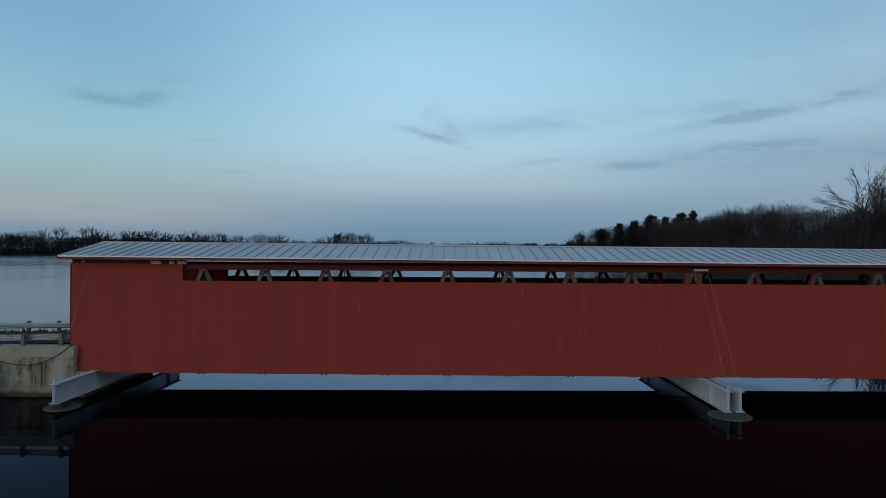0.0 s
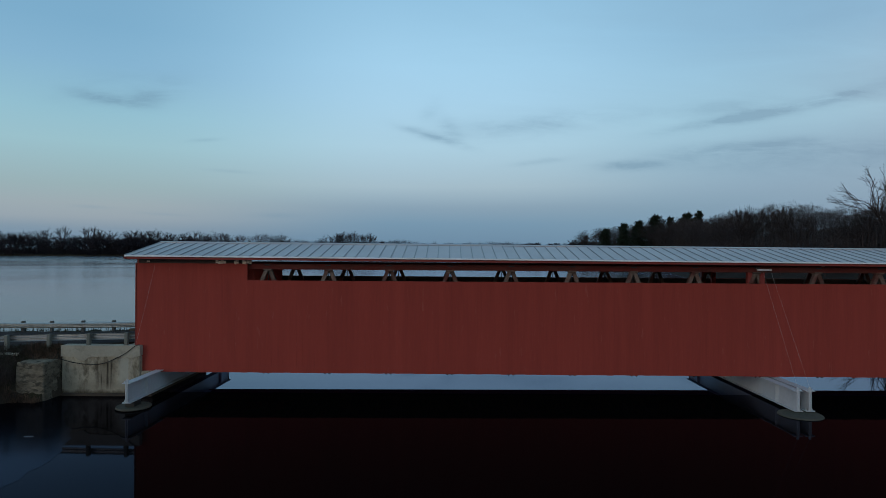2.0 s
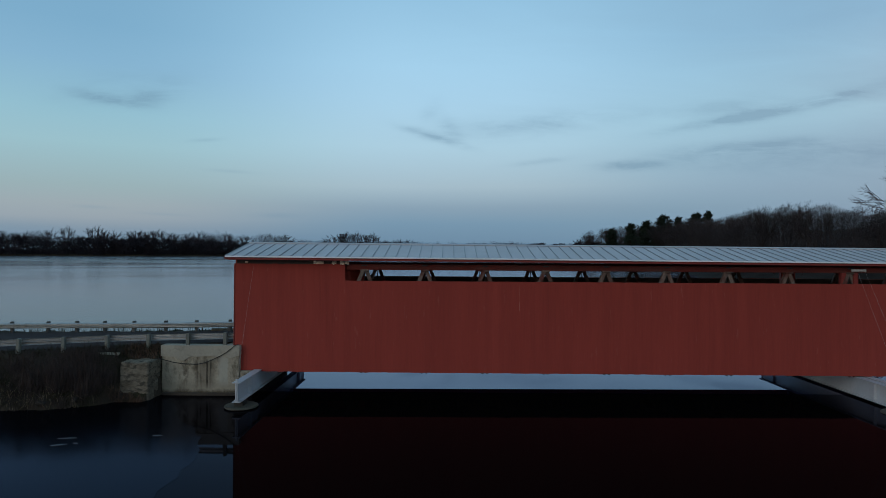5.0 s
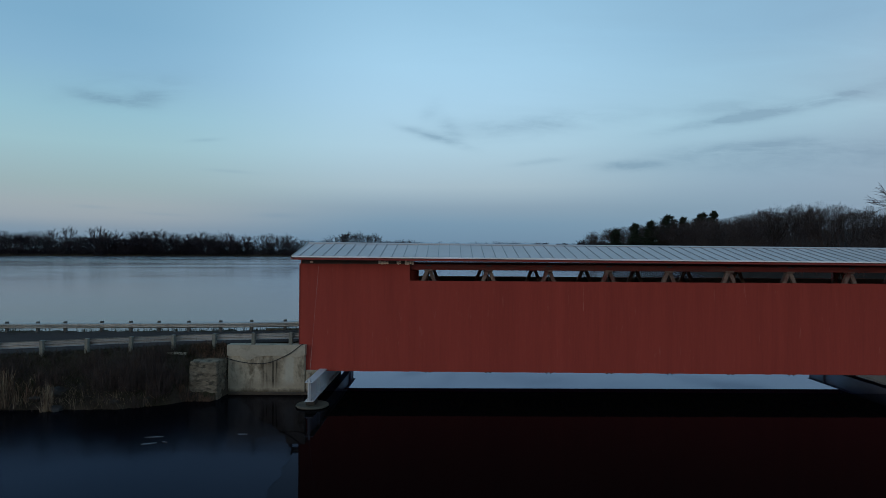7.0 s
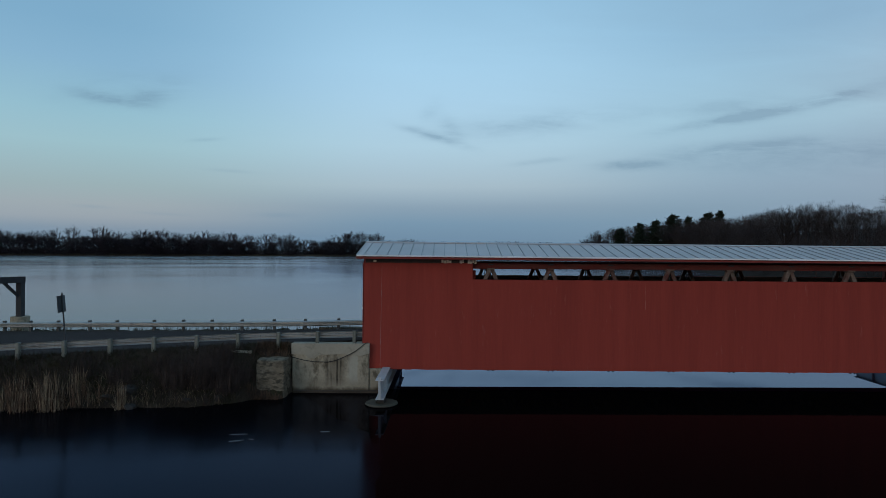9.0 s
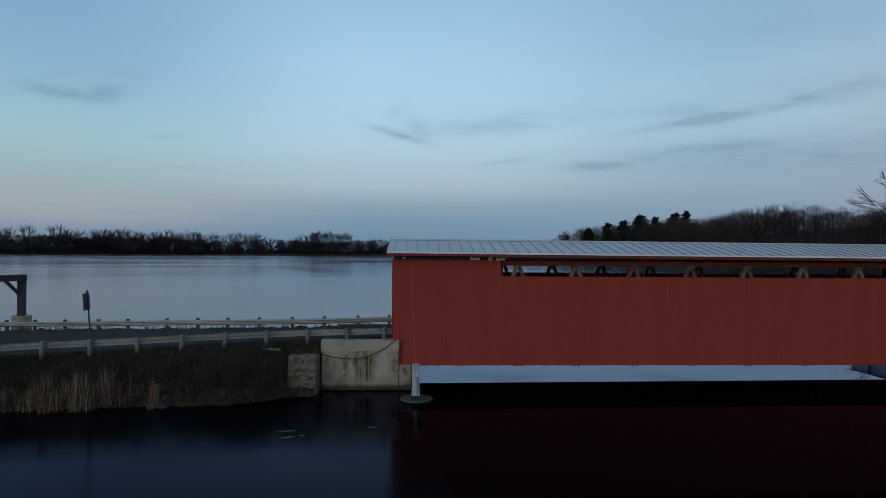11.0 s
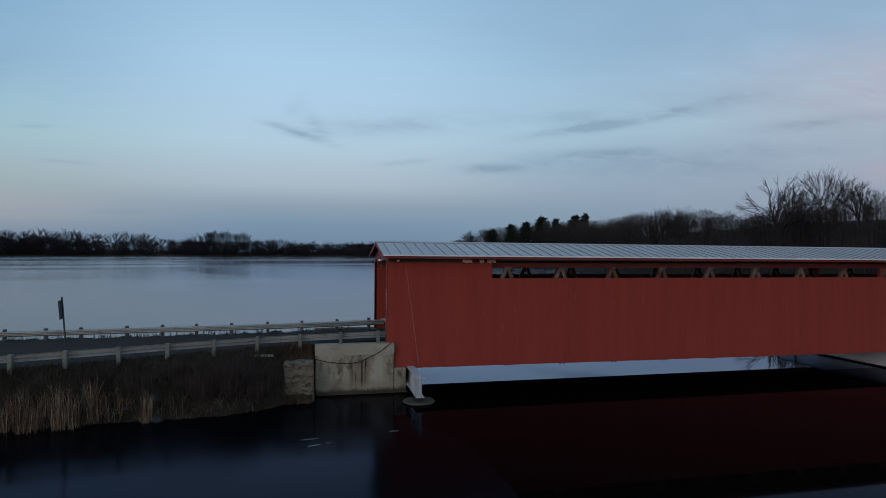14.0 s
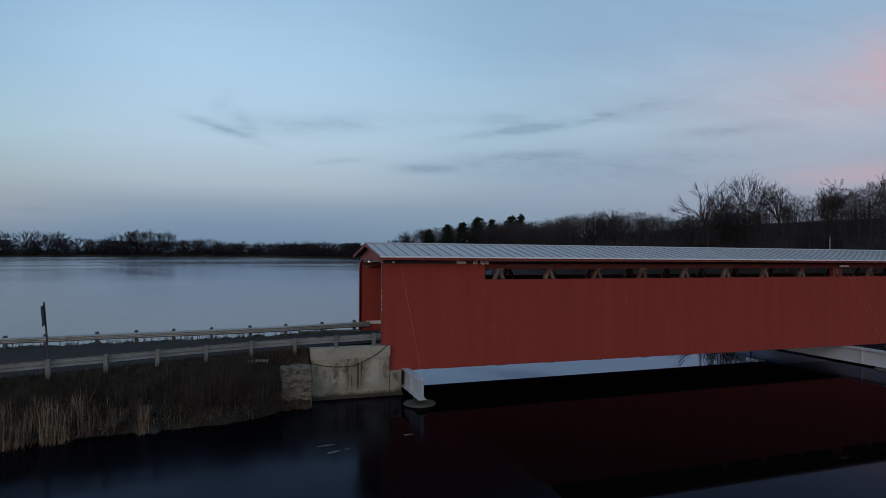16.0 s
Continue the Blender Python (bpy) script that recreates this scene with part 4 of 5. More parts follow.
def build_abutment():
    ab = thing("abutment", (-21.65, 30.48, 0.0), "stained pale concrete bridge abutment at the water", "abutment")
    o = Vector((-21.65, 30.48, 0.0))

    def piece(name, lo, hi, mat, rough=0.012, cuts=6, bevel=0.03, label=""):
        bm = block(lo, hi, bevel)
        roughen(bm, rough, 2.5, cuts)
        bmesh.ops.translate(bm, vec=-o, verts=bm.verts)
        return part(name, bm, mat, ab, label)
    piece("wing_wall", (-21.65, 30.50, -1.5), (-17.88, 31.02, 1.90), CONCRETE)
    cap = bmesh.new()
    # poured cap, its lower edge broken and uneven
    prof = [(-21.68, 2.40), (-17.86, 2.40), (-17.86, 1.92), (-18.25, 1.80), (-18.7, 1.84), (-19.2, 1.88), (-19.9, 1.86), (-20.3, 1.83), (-20.55, 1.66), (-20.85, 1.70), (-21.0, 1.84), (-21.68, 1.88)]
    cap = extrude(prof, 0, 2, (30.455, 31.04))
    bmesh.ops.translate(cap, vec=-o, verts=cap.verts)
    part("cap", cap, CONCRETE_TOP, ab, "paler poured concrete cap")
    piece("wing_wall", (-21.65, 36.65, -1.5), (-17.88, 37.15, 2.42), STONEBLOCK)
    piece("back_wall", (-18.6, 31.03, -1.5), (-17.90, 36.64, 2.40), CONCRETE, cuts=3)
    piece("bearing_seat", (-17.87, 30.56, -1.5), (-17.26, 37.08, 1.16), CONCRETE)
    piece("ledge", (-21.6, 30.36, -1.5), (-17.24, 30.55, 0.12), WETLEDGE)
    bm = block((0.04, 0, 0), (1.40, 1.6, 2.93), 0.05)
    roughen(bm, 0.045, 1.7, 14)
    roughen(bm, 0.03, 6.0)
    st = thing("concrete_block", (-23.12, 29.30, -1.15), "rough weathered concrete block standing beside the abutment", "block")
    part("body", bm, STONEBLOCK, st)
    cab = thing("cable", (-21.64, 30.42, 1.74), "black cable draped across the abutment face", "cable")
    pts = [(-22.2, 30.42, 2.0), (-21.64, 30.42, 1.74), (-21.1, 30.41, 1.60), (-20.57, 30.41, 1.52), (-19.9, 30.41, 1.50), (-19.5, 30.41, 1.58), (-19.2, 30.41, 1.70), (-18.8, 30.41, 1.89), (-18.5, 30.41, 2.06), (-18.25, 30.42, 2.26), (-18.05, 30.44, 2.42), (-17.95, 30.6, 2.44)]
    part("sheath", tube([tuple(Vector(p) - Vector((-21.64, 30.42, 1.74))) for p in pts], 0.018, 6), BLACK, cab)
    for x, y, z, w in ((-24.32, 30.45, 2.04, 0.75), ):
        pad = thing("post_pad", (x, y, z), "flat pale concrete pad at a guardrail post", "pad")
        part("slab", roughen(block((-w, -0.25, -0.35), (w, 0.2, 0.03), 0.03), 0.02, 3, 3), CONCRETE_TOP, pad)


build_abutment()

# ---------------------------------------------------------------- guardrails


def guardrail(name, table, xs, post_side, label, top0, post_top, post_mat):
    """A W-beam on posts; post_side is -1 for posts on the water side nearer the camera."""
    g = thing(name, (xs[-1], on(table, xs[-1]), ROAD_Z(xs[-1])), label, "guardrail")
    o = Vector(g.location)
    prof = [(0.0, -0.155), (0.035, -0.14), (0.075, -0.095), (0.075, -0.06), (0.0, -0.015), (0.0, 0.015), (0.075, 0.06), (0.075, 0.095), (0.035, 0.14), (0.0, 0.155)]
    v, f = [], []
    samples = np.arange(xs[0] - 0.8, xs[-1] + 0.9, 0.475)
    for x in samples:
        y, z = on(table, x), top0(x) - 0.17
        for q, h in prof:
            v.append(tuple(Vector((x, y + q * -post_side, z + h)) - o))
        for q, h in prof:
            v.append(tuple(Vector((x, y + (q - 0.008) * -post_side, z + h)) - o))
    k = len(prof)
    for i in range(len(samples) - 1):
        a, b = i * 2 * k, (i + 1) * 2 * k
        for j in range(k - 1):
            f.append((a + j, a + j + 1, b + j + 1, b + j))
            f.append((a + k + j, b + k + j, b + k + j + 1, a + k + j + 1))
        f.append((a, b, b + k, a + k))
        f.append((a + k - 1, a + 2 * k - 1, b + 2 * k - 1, b + k - 1))
    sheet("rail", v, f, GALV, g)
    rng = random.Random(len(xs))
    pm = bpy.data.meshes.new("post")
    bm = block((-0.08, -0.09, -1.7), (0.08, 0.09, 0.0), 0.012)
    bm.to_mesh(pm)
    bm.free()
    pm.materials.append(post_mat)
    for x in xs:
        y = on(table, x)
        p = new("post", pm)
        p.parent = g
        p.location = Vector((x, y + post_side * 0.13, top0(x) + post_top)) - o
        p.rotation_euler = (rng.uniform(-0.03, 0.03), rng.uniform(-0.03, 0.03), rng.uniform(-0.1, 0.1))


near_x = [-47.1, -45.2, -43.3, -41.4, -39.5, -37.6, -35.7, -33.81, -31.93, -29.98, -28.1, -26.2, -24.33, -22.38, -20.45, -18.62]
guardrail("guardrail", NEAR_RAIL, near_x, -1, "galvanised W-beam guardrail with its posts on the water side", lambda x: 2.99 + 0.0225 * (min(x, -18.5) + 18.5), 0.02, POST)
far_x = [-51.6, -49.6, -47.6, -45.6, -43.6, -42.4, -40.5, -38.52, -36.34, -34.45, -31.99, -30.08, -28.21, -26.28, -24.3, -22.4, -20.42, -18.6]
guardrail("guardrail", FAR_RAIL, far_x, 1, "galvanised W-beam guardrail on dark posts beside the lake", lambda x: 2.96 + 0.027 * (min(x, -18.5) + 18.5), 0.09, POST_DARK)


def road_sign():
    s = thing("road_sign", (-31.95, 29.0, 1.7), "road sign on a thin post seen nearly edge-on", "sign")
    part("post", rod(bmesh.new(), (0.12, 0, -0.3), (-0.16, 0, 3.25), 0.035, 8), SIGN, s)
    bm = block((-0.015, -0.38, -0.39), (0.015, 0.38, 0.39), 0.006)
    p = part("panel", bm, SIGN, s, "grey metal sign panel")
    p.matrix_basis = pose(-0.18, 0, 2.72, 0, -4.5, 8)
    p2 = part("bracket", block((-0.05, -0.05, -0.2), (0.05, 0.05, -0.16)), SIGN, s)
    p2.matrix_basis = pose(-0.14, 0, 2.72)


road_sign()


def clearance_gantry():
    a, b = Vector((-42.3, 40.7, 1.6)), Vector((-47.5, 27.3, 1.6))
    g = thing("clearance_gantry", a, "dark timber height-limit frame over the road on concrete bases", "gantry")
    d = b - a
    way = d.normalized()
    for p in (Vector((0, 0, 0)), d):
        part("base", roughen(rod(bmesh.new(), tuple(p + Vector((0, 0, -1.2))), tuple(p + Vector((0, 0, 0.95))), 0.55, 24), 0.01, 3), CONCRETE, g, "round concrete base")
        part("post", beam(bmesh.new(), tuple(p + Vector((0, 0, 0.95))), tuple(p + Vector((0, 0, 3.55))), 0.36, 0.36), GANTRY, g)
        s = way if p.length == 0 else -way
        part("brace", beam(bmesh.new(), tuple(p + s * 0.15 + Vector((0, 0, 2.3))), tuple(p + s * 1.15 + Vector((0, 0, 3.3))), 0.16, 0.16), GANTRY, g)
    part("crossbeam", beam(bmesh.new(), tuple(-way * 0.18 + Vector((0, 0, 3.38))), tuple(d + way * 0.18 + Vector((0, 0, 3.38))), 0.45, 0.40), GANTRY, g)
    part("warning_bar", rod(bmesh.new(), tuple(way * 2.2 + Vector((0, 0, 2.75))), tuple(d - way * 2.2 + Vector((0, 0, 2.75))), 0.05, 8), WIRE, g, "pale hanging bar")
    for t in (3.0, d.length - 3.0):
        part("chain", rod(bmesh.new(), tuple(way * t + Vector((0, 0, 2.78))), tuple(way * t + Vector((0, 0, 3.2))), 0.012, 5), BLACK, g)


clearance_gantry()

# ---------------------------------------------------------------- pickup truck waiting at the portal


def pickup():
    t = thing("pickup_truck", (-17.0, 33.95, 2.46), "glossy black crew-cab pickup truck with its headlamps lit", "truck")
    # x runs from the nose backwards, y across, z up
    W = 1.0

    def shell(prof, half, bevel):
        bm = extrude(prof, 0, 2, (-half, half))
        bmesh.ops.bevel(bm, geom=bm.edges[:], offset=bevel, segments=2, affect="EDGES")
        return bm
    body = [(0.06, 0.42), (0.02, 0.75), (0.05, 1.02), (0.22, 1.13), (1.55, 1.24), (5.80, 1.30), (5.86, 0.62), (5.55, 0.45)]
    part("body", shell(body, W, 0.06), PAINT, t)
    cab = [(1.50, 1.22), (2.30, 1.86), (2.75, 1.95), (3.85, 1.93), (4.05, 1.84), (4.12, 1.24)]
    part("cab", shell(cab, 0.84, 0.05), PAINT, t)
    part("windscreen", extrude([(1.62, 1.27), (2.28, 1.80), (2.26, 1.83), (1.58, 1.29)], 0, 2, (-0.74, 0.74)), GLASS, t, "dark windscreen")
    for s in (-1, 1):
        for x0, x1 in ((1.95, 2.85), (2.95, 3.85)):
            lean = 0.42 if x0 < 2 else 0.0
            a, b = sorted((s * 0.835, s * 0.852))
            part("side_window", extrude([(x0, 1.32), (x0 + lean, 1.78), (x1, 1.80), (x1, 1.32)], 0, 2, (a, b)), GLASS, t)
        for x in (2.75, 3.75):
            a, b = sorted((s * 0.995, s * 1.02))
            part("door_handle", block((x, a, 1.12), (x + 0.2, b, 1.16), 0.006), CHROME, t)
        a, b = sorted((s * 0.90, s * 1.16))
        part("mirror", block((1.85, a, 1.26), (2.02, b, 1.46), 0.03), PAINT, t)
        a, b = sorted((s * 0.98, s * 1.10))
        part("running_board", block((1.75, a, 0.40), (4.1, b, 0.46), 0.01), CHROME, t, "bright running board")
        y0, y1 = sorted((s * 0.66, s * 0.98))
        part("headlamp", block((0.0, y0, 0.80), (0.12, y1, 1.00), 0.02), HEADLAMP, t, "lit headlamp")
        part("fog_lamp", block((-0.03, s * 0.75 - 0.08, 0.50), (0.03, s * 0.75 + 0.08, 0.57), 0.01), HEADLAMP, t)
        a, b = sorted((s * 0.86, s * 1.005))
        part("tail_lamp", block((5.78, a, 0.90), (5.875, b, 1.24), 0.01), TAIL, t)
        for x in (1.02, 4.70):
            y = s * 0.86
            w = part("wheel", rod(bmesh.new(), (x, y - 0.14, 0.40), (x, y + 0.14, 0.40), 0.40, 28), TYRE, t)
            a, b = (y - 0.16, y - 0.10) if s < 0 else (y + 0.10, y + 0.16)
            part("rim", rod(bmesh.new(), (x, a, 0.40), (x, b, 0.40), 0.26, 20), CHROME, w)
            part("arch", rod(bmesh.new(), (x, s * 0.90 - 0.11, 0.46), (x, s * 0.90 + 0.11, 0.46), 0.47, 24), BLACK, t)
    part("bumper", block((-0.08, -0.98, 0.42), (0.10, 0.98, 0.66), 0.03), CHROME, t, "bright front bumper")
    g = part("grille", block((-0.02, -0.62, 0.70), (0.06, 0.62, 1.02), 0.02), BLACK, t)
    for k in range(4):
        part("grille_bar", block((-0.035, -0.6, 0.74 + k * 0.07), (-0.02, 0.6, 0.76 + k * 0.07)), CHROME, g)
    part("bumper", block((5.84, -0.98, 0.50), (6.0, 0.98, 0.68), 0.03), CHROME, t)


pickup()

# ---------------------------------------------------------------- bank plants


def blades(v, f, x, y, z, n, height, spread_, width, rng, lean=0.25):
    for _ in range(n):
        a, r = rng.uniform(0, 6.283), spread_ * math.sqrt(rng.random())
        bx, by = x + r * math.cos(a), y + r * math.sin(a)
        h = height * rng.uniform(0.45, 1.1)
        ta, tl = rng.uniform(0, 6.283), h * abs(rng.gauss(0, lean))
        tx, ty = bx + tl * math.cos(ta), by + tl * math.sin(ta)
        wa = rng.uniform(0, 3.1416)
        wx, wy = width * math.cos(wa), width * math.sin(wa)
        mx, my, mz = bx * 0.55 + tx * 0.45, by * 0.55 + ty * 0.45, z + h * 0.6
        o = len(v)
        v += [(bx - wx, by - wy, z - 0.08), (bx + wx, by + wy, z - 0.08), (mx + wx * 0.8, my + wy * 0.8, mz), (mx - wx * 0.8, my - wy * 0.8, mz), (tx, ty, z + h * rng.uniform(0.85, 1.0))]
        f += [(o, o + 1, o + 2, o + 3), (o + 3, o + 2, o + 4)]


def plants():
    rng = random.Random(21)
    spots = [(-28.3, 27.15, 110, 1.35, 0.20, 0.16), (-30.2, 27.35, 90, 1.25, 0.45, 0.3), (-31.2, 26.95, 170, 1.7, 0.50, 0.22), (-32.4, 26.75, 130, 1.35, 0.5, 0.35),
             (-33.4, 26.9, 90, 1.1, 0.5, 0.4), (-34.5, 26.7, 110, 1.4, 0.5, 0.3), (-35.8, 26.5, 110, 1.5, 0.5, 0.3), (-29.3, 27.6, 50, 0.8, 0.35, 0.4), (-31.8, 27.4, 80, 1.2, 0.45, 0.3),
             (-37.3, 26.2, 110, 1.5, 0.5, 0.3), (-38.9, 25.8, 110, 1.5, 0.5, 0.3), (-33.0, 27.3, 80, 1.3, 0.45, 0.3), (-30.6, 27.7, 60, 1.3, 0.3, 0.3)]
    for k, (x, y, n, h, s, lean) in enumerate(spots):
        z = max(0.0, height_at(x, y))
        c = thing("reed_clump", (x, y, z), "clump of dead straw and rust-brown reeds at the waterline", "reeds", "reed clumps on the bank")
        for name, mat, share in (("pale_tuft", STRAW, 0.55 if k % 2 == 0 else 0.25), ("brown_tuft", RUST_REED, 0.45 if k % 2 == 0 else 0.75)):
            v, f = [], []
            blades(v, f, 0, 0, 0, int(n * share), h, s, 0.009, rng, lean)
            blades(v, f, 0, -0.1, 0, int(n * share * 0.4), h * 0.45, s * 1.4, 0.008, rng, 1.1)
            sheet(name, v, f, mat, c)
    v, f = [], []
    for _ in range(4200):
        x = rng.uniform(-48, -21.9)
        ns, nr = on(NEAR_SHORE, x), on(NEAR_RAIL, x)
        y = rng.uniform(ns + 0.05, nr + 0.1)
        if -23.25 < x < -21.6 and 29.2 < y < 30.35:
            continue
        blades(v, f, x, y, height_at(x, y), 6, rng.uniform(0.10, 0.34), 0.16, 0.009, rng, 1.6)
    tagged(sheet("bank_grass", v, f, WEED), "matted dull winter grass on the bank", "grass", kind="stuff")
    v, f = [], []
    for _ in range(3600):
        x = rng.uniform(-48, -22.5)
        ns, nr = on(NEAR_SHORE, x), on(NEAR_RAIL, x)
        y = ns + (nr - ns) * rng.random() ** 1.3
        if -23.3 < x and 29.2 < y < 30.3:
            continue
        blades(v, f, x, y, height_at(x, y), 6, rng.uniform(0.12, 0.60), 0.30, 0.007, rng, 1.9)
    tagged(sheet("dead_weeds", v, f, TWIG), "tangle of dead brown weeds on the bank", "weeds", kind="stuff")
    v, f = [], []
    for _ in range(260):
        x, y = rng.uniform(-23.4, -21.72), rng.uniform(30.3, 30.9)
        blades(v, f, x, y, height_at(x, y), 5, rng.uniform(0.08, 0.34), 0.15, 0.008, rng, 0.9)
    for _ in range(160):
        x, y = rng.uniform(-23.6, -21.9), rng.uniform(28.95, 29.25)
        blades(v, f, x, y, max(0.0, height_at(x, y)), 5, rng.uniform(0.08, 0.30), 0.15, 0.008, rng, 1.1)
    tagged(sheet("dead_weeds", v, f, RUST_REED), "low rusty dead weeds round the concrete block", "weeds", kind="stuff")
    v, f = [], []
    for _ in range(300):
        x = rng.uniform(-48, -23.6)
        y = on(NEAR_SHORE, x) + abs(rng.gauss(0, 0.45))
        blades(v, f, x, y, max(0.0, height_at(x, y)), 5, rng.uniform(0.2, 0.6), 0.2, 0.007, rng, 1.0)
    tagged(sheet("shore_litter", v, f, STRAW), "broken pale stalks strewn along the shore", "litter", kind="stuff")
    v, f = [], []
    for _ in range(900):
        x = rng.uniform(-52, -19.5)
        fr, fs = on(FAR_RAIL, x), on(FAR_SHORE, x)
        y = rng.uniform(fr + 0.3, fs - 0.1)
        blades(v, f, x, y, height_at(x, y), 5, rng.uniform(0.15, 0.50), 0.12, 0.009, rng, 0.45)
    tagged(sheet("verge_weeds", v, f, WEED), "dry weeds along the lake-side verge", "weeds", kind="stuff")
    # brush beside the block, and small shrubs
    for x, y, h, n in ((-24.2, 28.6, 1.7, 260), (-25.3, 28.4, 1.9, 300), (-26.3, 28.3, 1.5, 200), (-24.8, 29.5, 1.3, 200), (-23.6, 29.2, 1.0, 120), (-27.3, 28.9, 1.1, 120), (-28.9, 28.3, 1.0, 120), (-30.6, 28.4, 1.0, 120)):
        v, f = [], []
        blades(v, f, 0, 0, 0, n * 2, h, 0.6, 0.006, rng, 0.55)
        c = sheet("bush", v, f, TWIG)
        c.location = (x, y, max(0.05, height_at(x, y)) - 0.05)
        tagged(c, "leafless dark brush on the bank", "bush", "brush on the bank")
    for x, y, r in ((-27.95, 27.25, 0.30), (-29.2, 27.6, 0.28), (-28.4, 27.9, 0.42), (-25.6, 27.75, 0.22), (-24.5, 28.2, 0.18)):
        bm = bmesh.new()
        bmesh.ops.create_icosphere(bm, subdivisions=2, radius=r)
        for q in bm.verts:
            q.co += noise.noise_vector(q.co * 3 + Vector((x, y, 0))) * r * 0.6
            q.co.z *= 0.65
        me = bpy.data.meshes.new("rock")
        bm.to_mesh(me)
        bm.free()
        me.materials.append(ROCK)
        ob = new("rock", me)
        ob.location = (x, y, max(0.02, height_at(x, y)) - r * 0.05)
        tagged(ob, "rounded grey stone at the water's edge", "rock", "stones at the shore")


plants()

# ---------------------------------------------------------------- trees


class Limbs:
    def __init__(self):
        self.v, self.f = [], []

    def seg(self, a, b, r0, r1, sides):
        d = (b - a).normalized()
        s = d.orthogonal().normalized()
        t = d.cross(s)
        o = len(self.v)
        for p, r in ((a, r0), (b, r1)):
            for i in range(sides):
                g = 6.2832 * i / sides
                self.v.append(tuple(p + (s * math.cos(g) + t * math.sin(g)) * r))
        for i in range(sides):
            self.f.append((o + i, o + (i + 1) % sides, o + sides + (i + 1) % sides, o + sides + i))

    def twig(self, a, b, w):
        d = (b - a).normalized()
        s = d.orthogonal().normalized() * w
        q = d.cross(s)
        o = len(self.v)
        self.v += [tuple(a - s), tuple(a + s), tuple(a + q), tuple(b)]
        self.f += [(o, o + 1, o + 3), (o + 1, o + 2, o + 3), (o + 2, o, o + 3)]


def branch(rng, wood, twigs, a, d, length, r, level, depth, r_min, wide):
    """A limb that rises, bends a little and forks into a fan of finer ones."""
    d = d.normalized()
    mid = a + d * (length * 0.5)
    d2 = (d + Vector((rng.gauss(0, 0.10), rng.gauss(0, 0.10), 0.02 + rng.gauss(0, 0.06)))).normalized()
    end = mid + d2 * (length * 0.5)
    if level >= depth:
        twigs.twig(a, mid, r_min * 1.3)
        twigs.twig(mid, end, r_min)
        return
    r1, r2 = max(r * 0.86, r_min), max(r * 0.72, r_min)
    if level <= 2:
        wood.seg(a, mid, r, r1, 6 - level)
        wood.seg(mid, end, r1, r2, 6 - level)
    else:
        twigs.seg(a, mid, max(r, r_min), r1, 3)
        twigs.seg(mid, end, r1, r2, 3)

    def fork(p, reach, spread_, lv, thick):
        side = Vector((rng.gauss(0, 1), rng.gauss(0, 1), rng.gauss(0, 0.6)))
        side = (side - d2 * side.dot(d2)).normalized()
        branch(rng, wood, twigs, p, d2 + side * spread_ + Vector((0, 0, 0.06)), length * reach, thick, lv, depth, r_min, wide)
    kids = 6 if level == 0 else 3 if level == 1 or rng.random() < 0.35 else 2
    for k in range(kids):
        fork(end, rng.uniform(0.66, 0.88), wide * (rng.uniform(0.15, 0.5) if k == 0 else rng.uniform(0.6, 1.15)), level + 1, r2 * rng.uniform(0.52, 0.72))
    if level:
        for _ in range(2 if level < 5 else 1):
            fork(mid, rng.uniform(0.45, 0.62), wide * rng.uniform(0.9, 1.4), level + 2 if level < depth - 1 else depth, r1 * 0.45)


def bare_tree(seed, height, wide, depth, trunk_share, r_min, label, group, mat=None):
    rng = random.Random(seed)
    tr, cr = Limbs(), Limbs()
    branch(rng, tr, cr, Vector((0, 0, -0.4)), Vector((rng.gauss(0, 0.04), rng.gauss(0, 0.04), 1)), trunk_share * height, height * 0.015, 0, depth, r_min, wide)
    k = height / max(p[2] for p in cr.v)
    t = thing("bare_tree", (0, 0, 0), label, "tree", group)
    sheet("trunk", [(x * k, y * k, z * k) for x, y, z in tr.v], tr.f, mat or BARK, t)
    sheet("crown", [(x * k, y * k, z * k) for x, y, z in cr.v], cr.f, mat or CROWN, t, "bare twigs")
    return t


def pine(seed, height, width):
    """An old pine: bare stem below, flat uneven tiers of needle tufts above."""
    rng = random.Random(seed)
    tr, cr = Limbs(), Limbs()
    tr.seg(Vector((0, 0, -0.5)), Vector((0, 0, height * 0.97)), 0.32, 0.05, 7)
    z = height * 0.25
    while z < height * 0.98:
        u = (z - height * 0.25) / (height * 0.75)
        reach = width * (1 - u) ** 0.6 * rng.uniform(0.55, 1.1) + 0.5
        for _ in range(5):
            g = rng.uniform(0, 6.283)
            d = Vector((math.cos(g), math.sin(g), rng.uniform(0.1, 0.6)))
            a, b = Vector((0, 0, z)), Vector((0, 0, z)) + d * reach * rng.uniform(0.5, 1.0)
            tr.seg(a, b, 0.06, 0.02, 3)
            for _ in range(30):
                p = a.lerp(b, rng.uniform(0.2, 1.05))
                q = p + Vector((rng.gauss(0, 0.5), rng.gauss(0, 0.5), rng.gauss(0.1, 0.5)))
                cr.twig(p, q, 0.17)
        z += height * rng.uniform(0.016, 0.032)
    t = thing("pine_tree", (0, 0, 0), "dark evergreen pine standing above the bare wood", "tree", "trees of the lakeside wood")
    sheet("trunk", tr.v, tr.f, BARK, t)
    sheet("crown", cr.v, cr.f, NEEDLE, t, "dark needles")
    return t


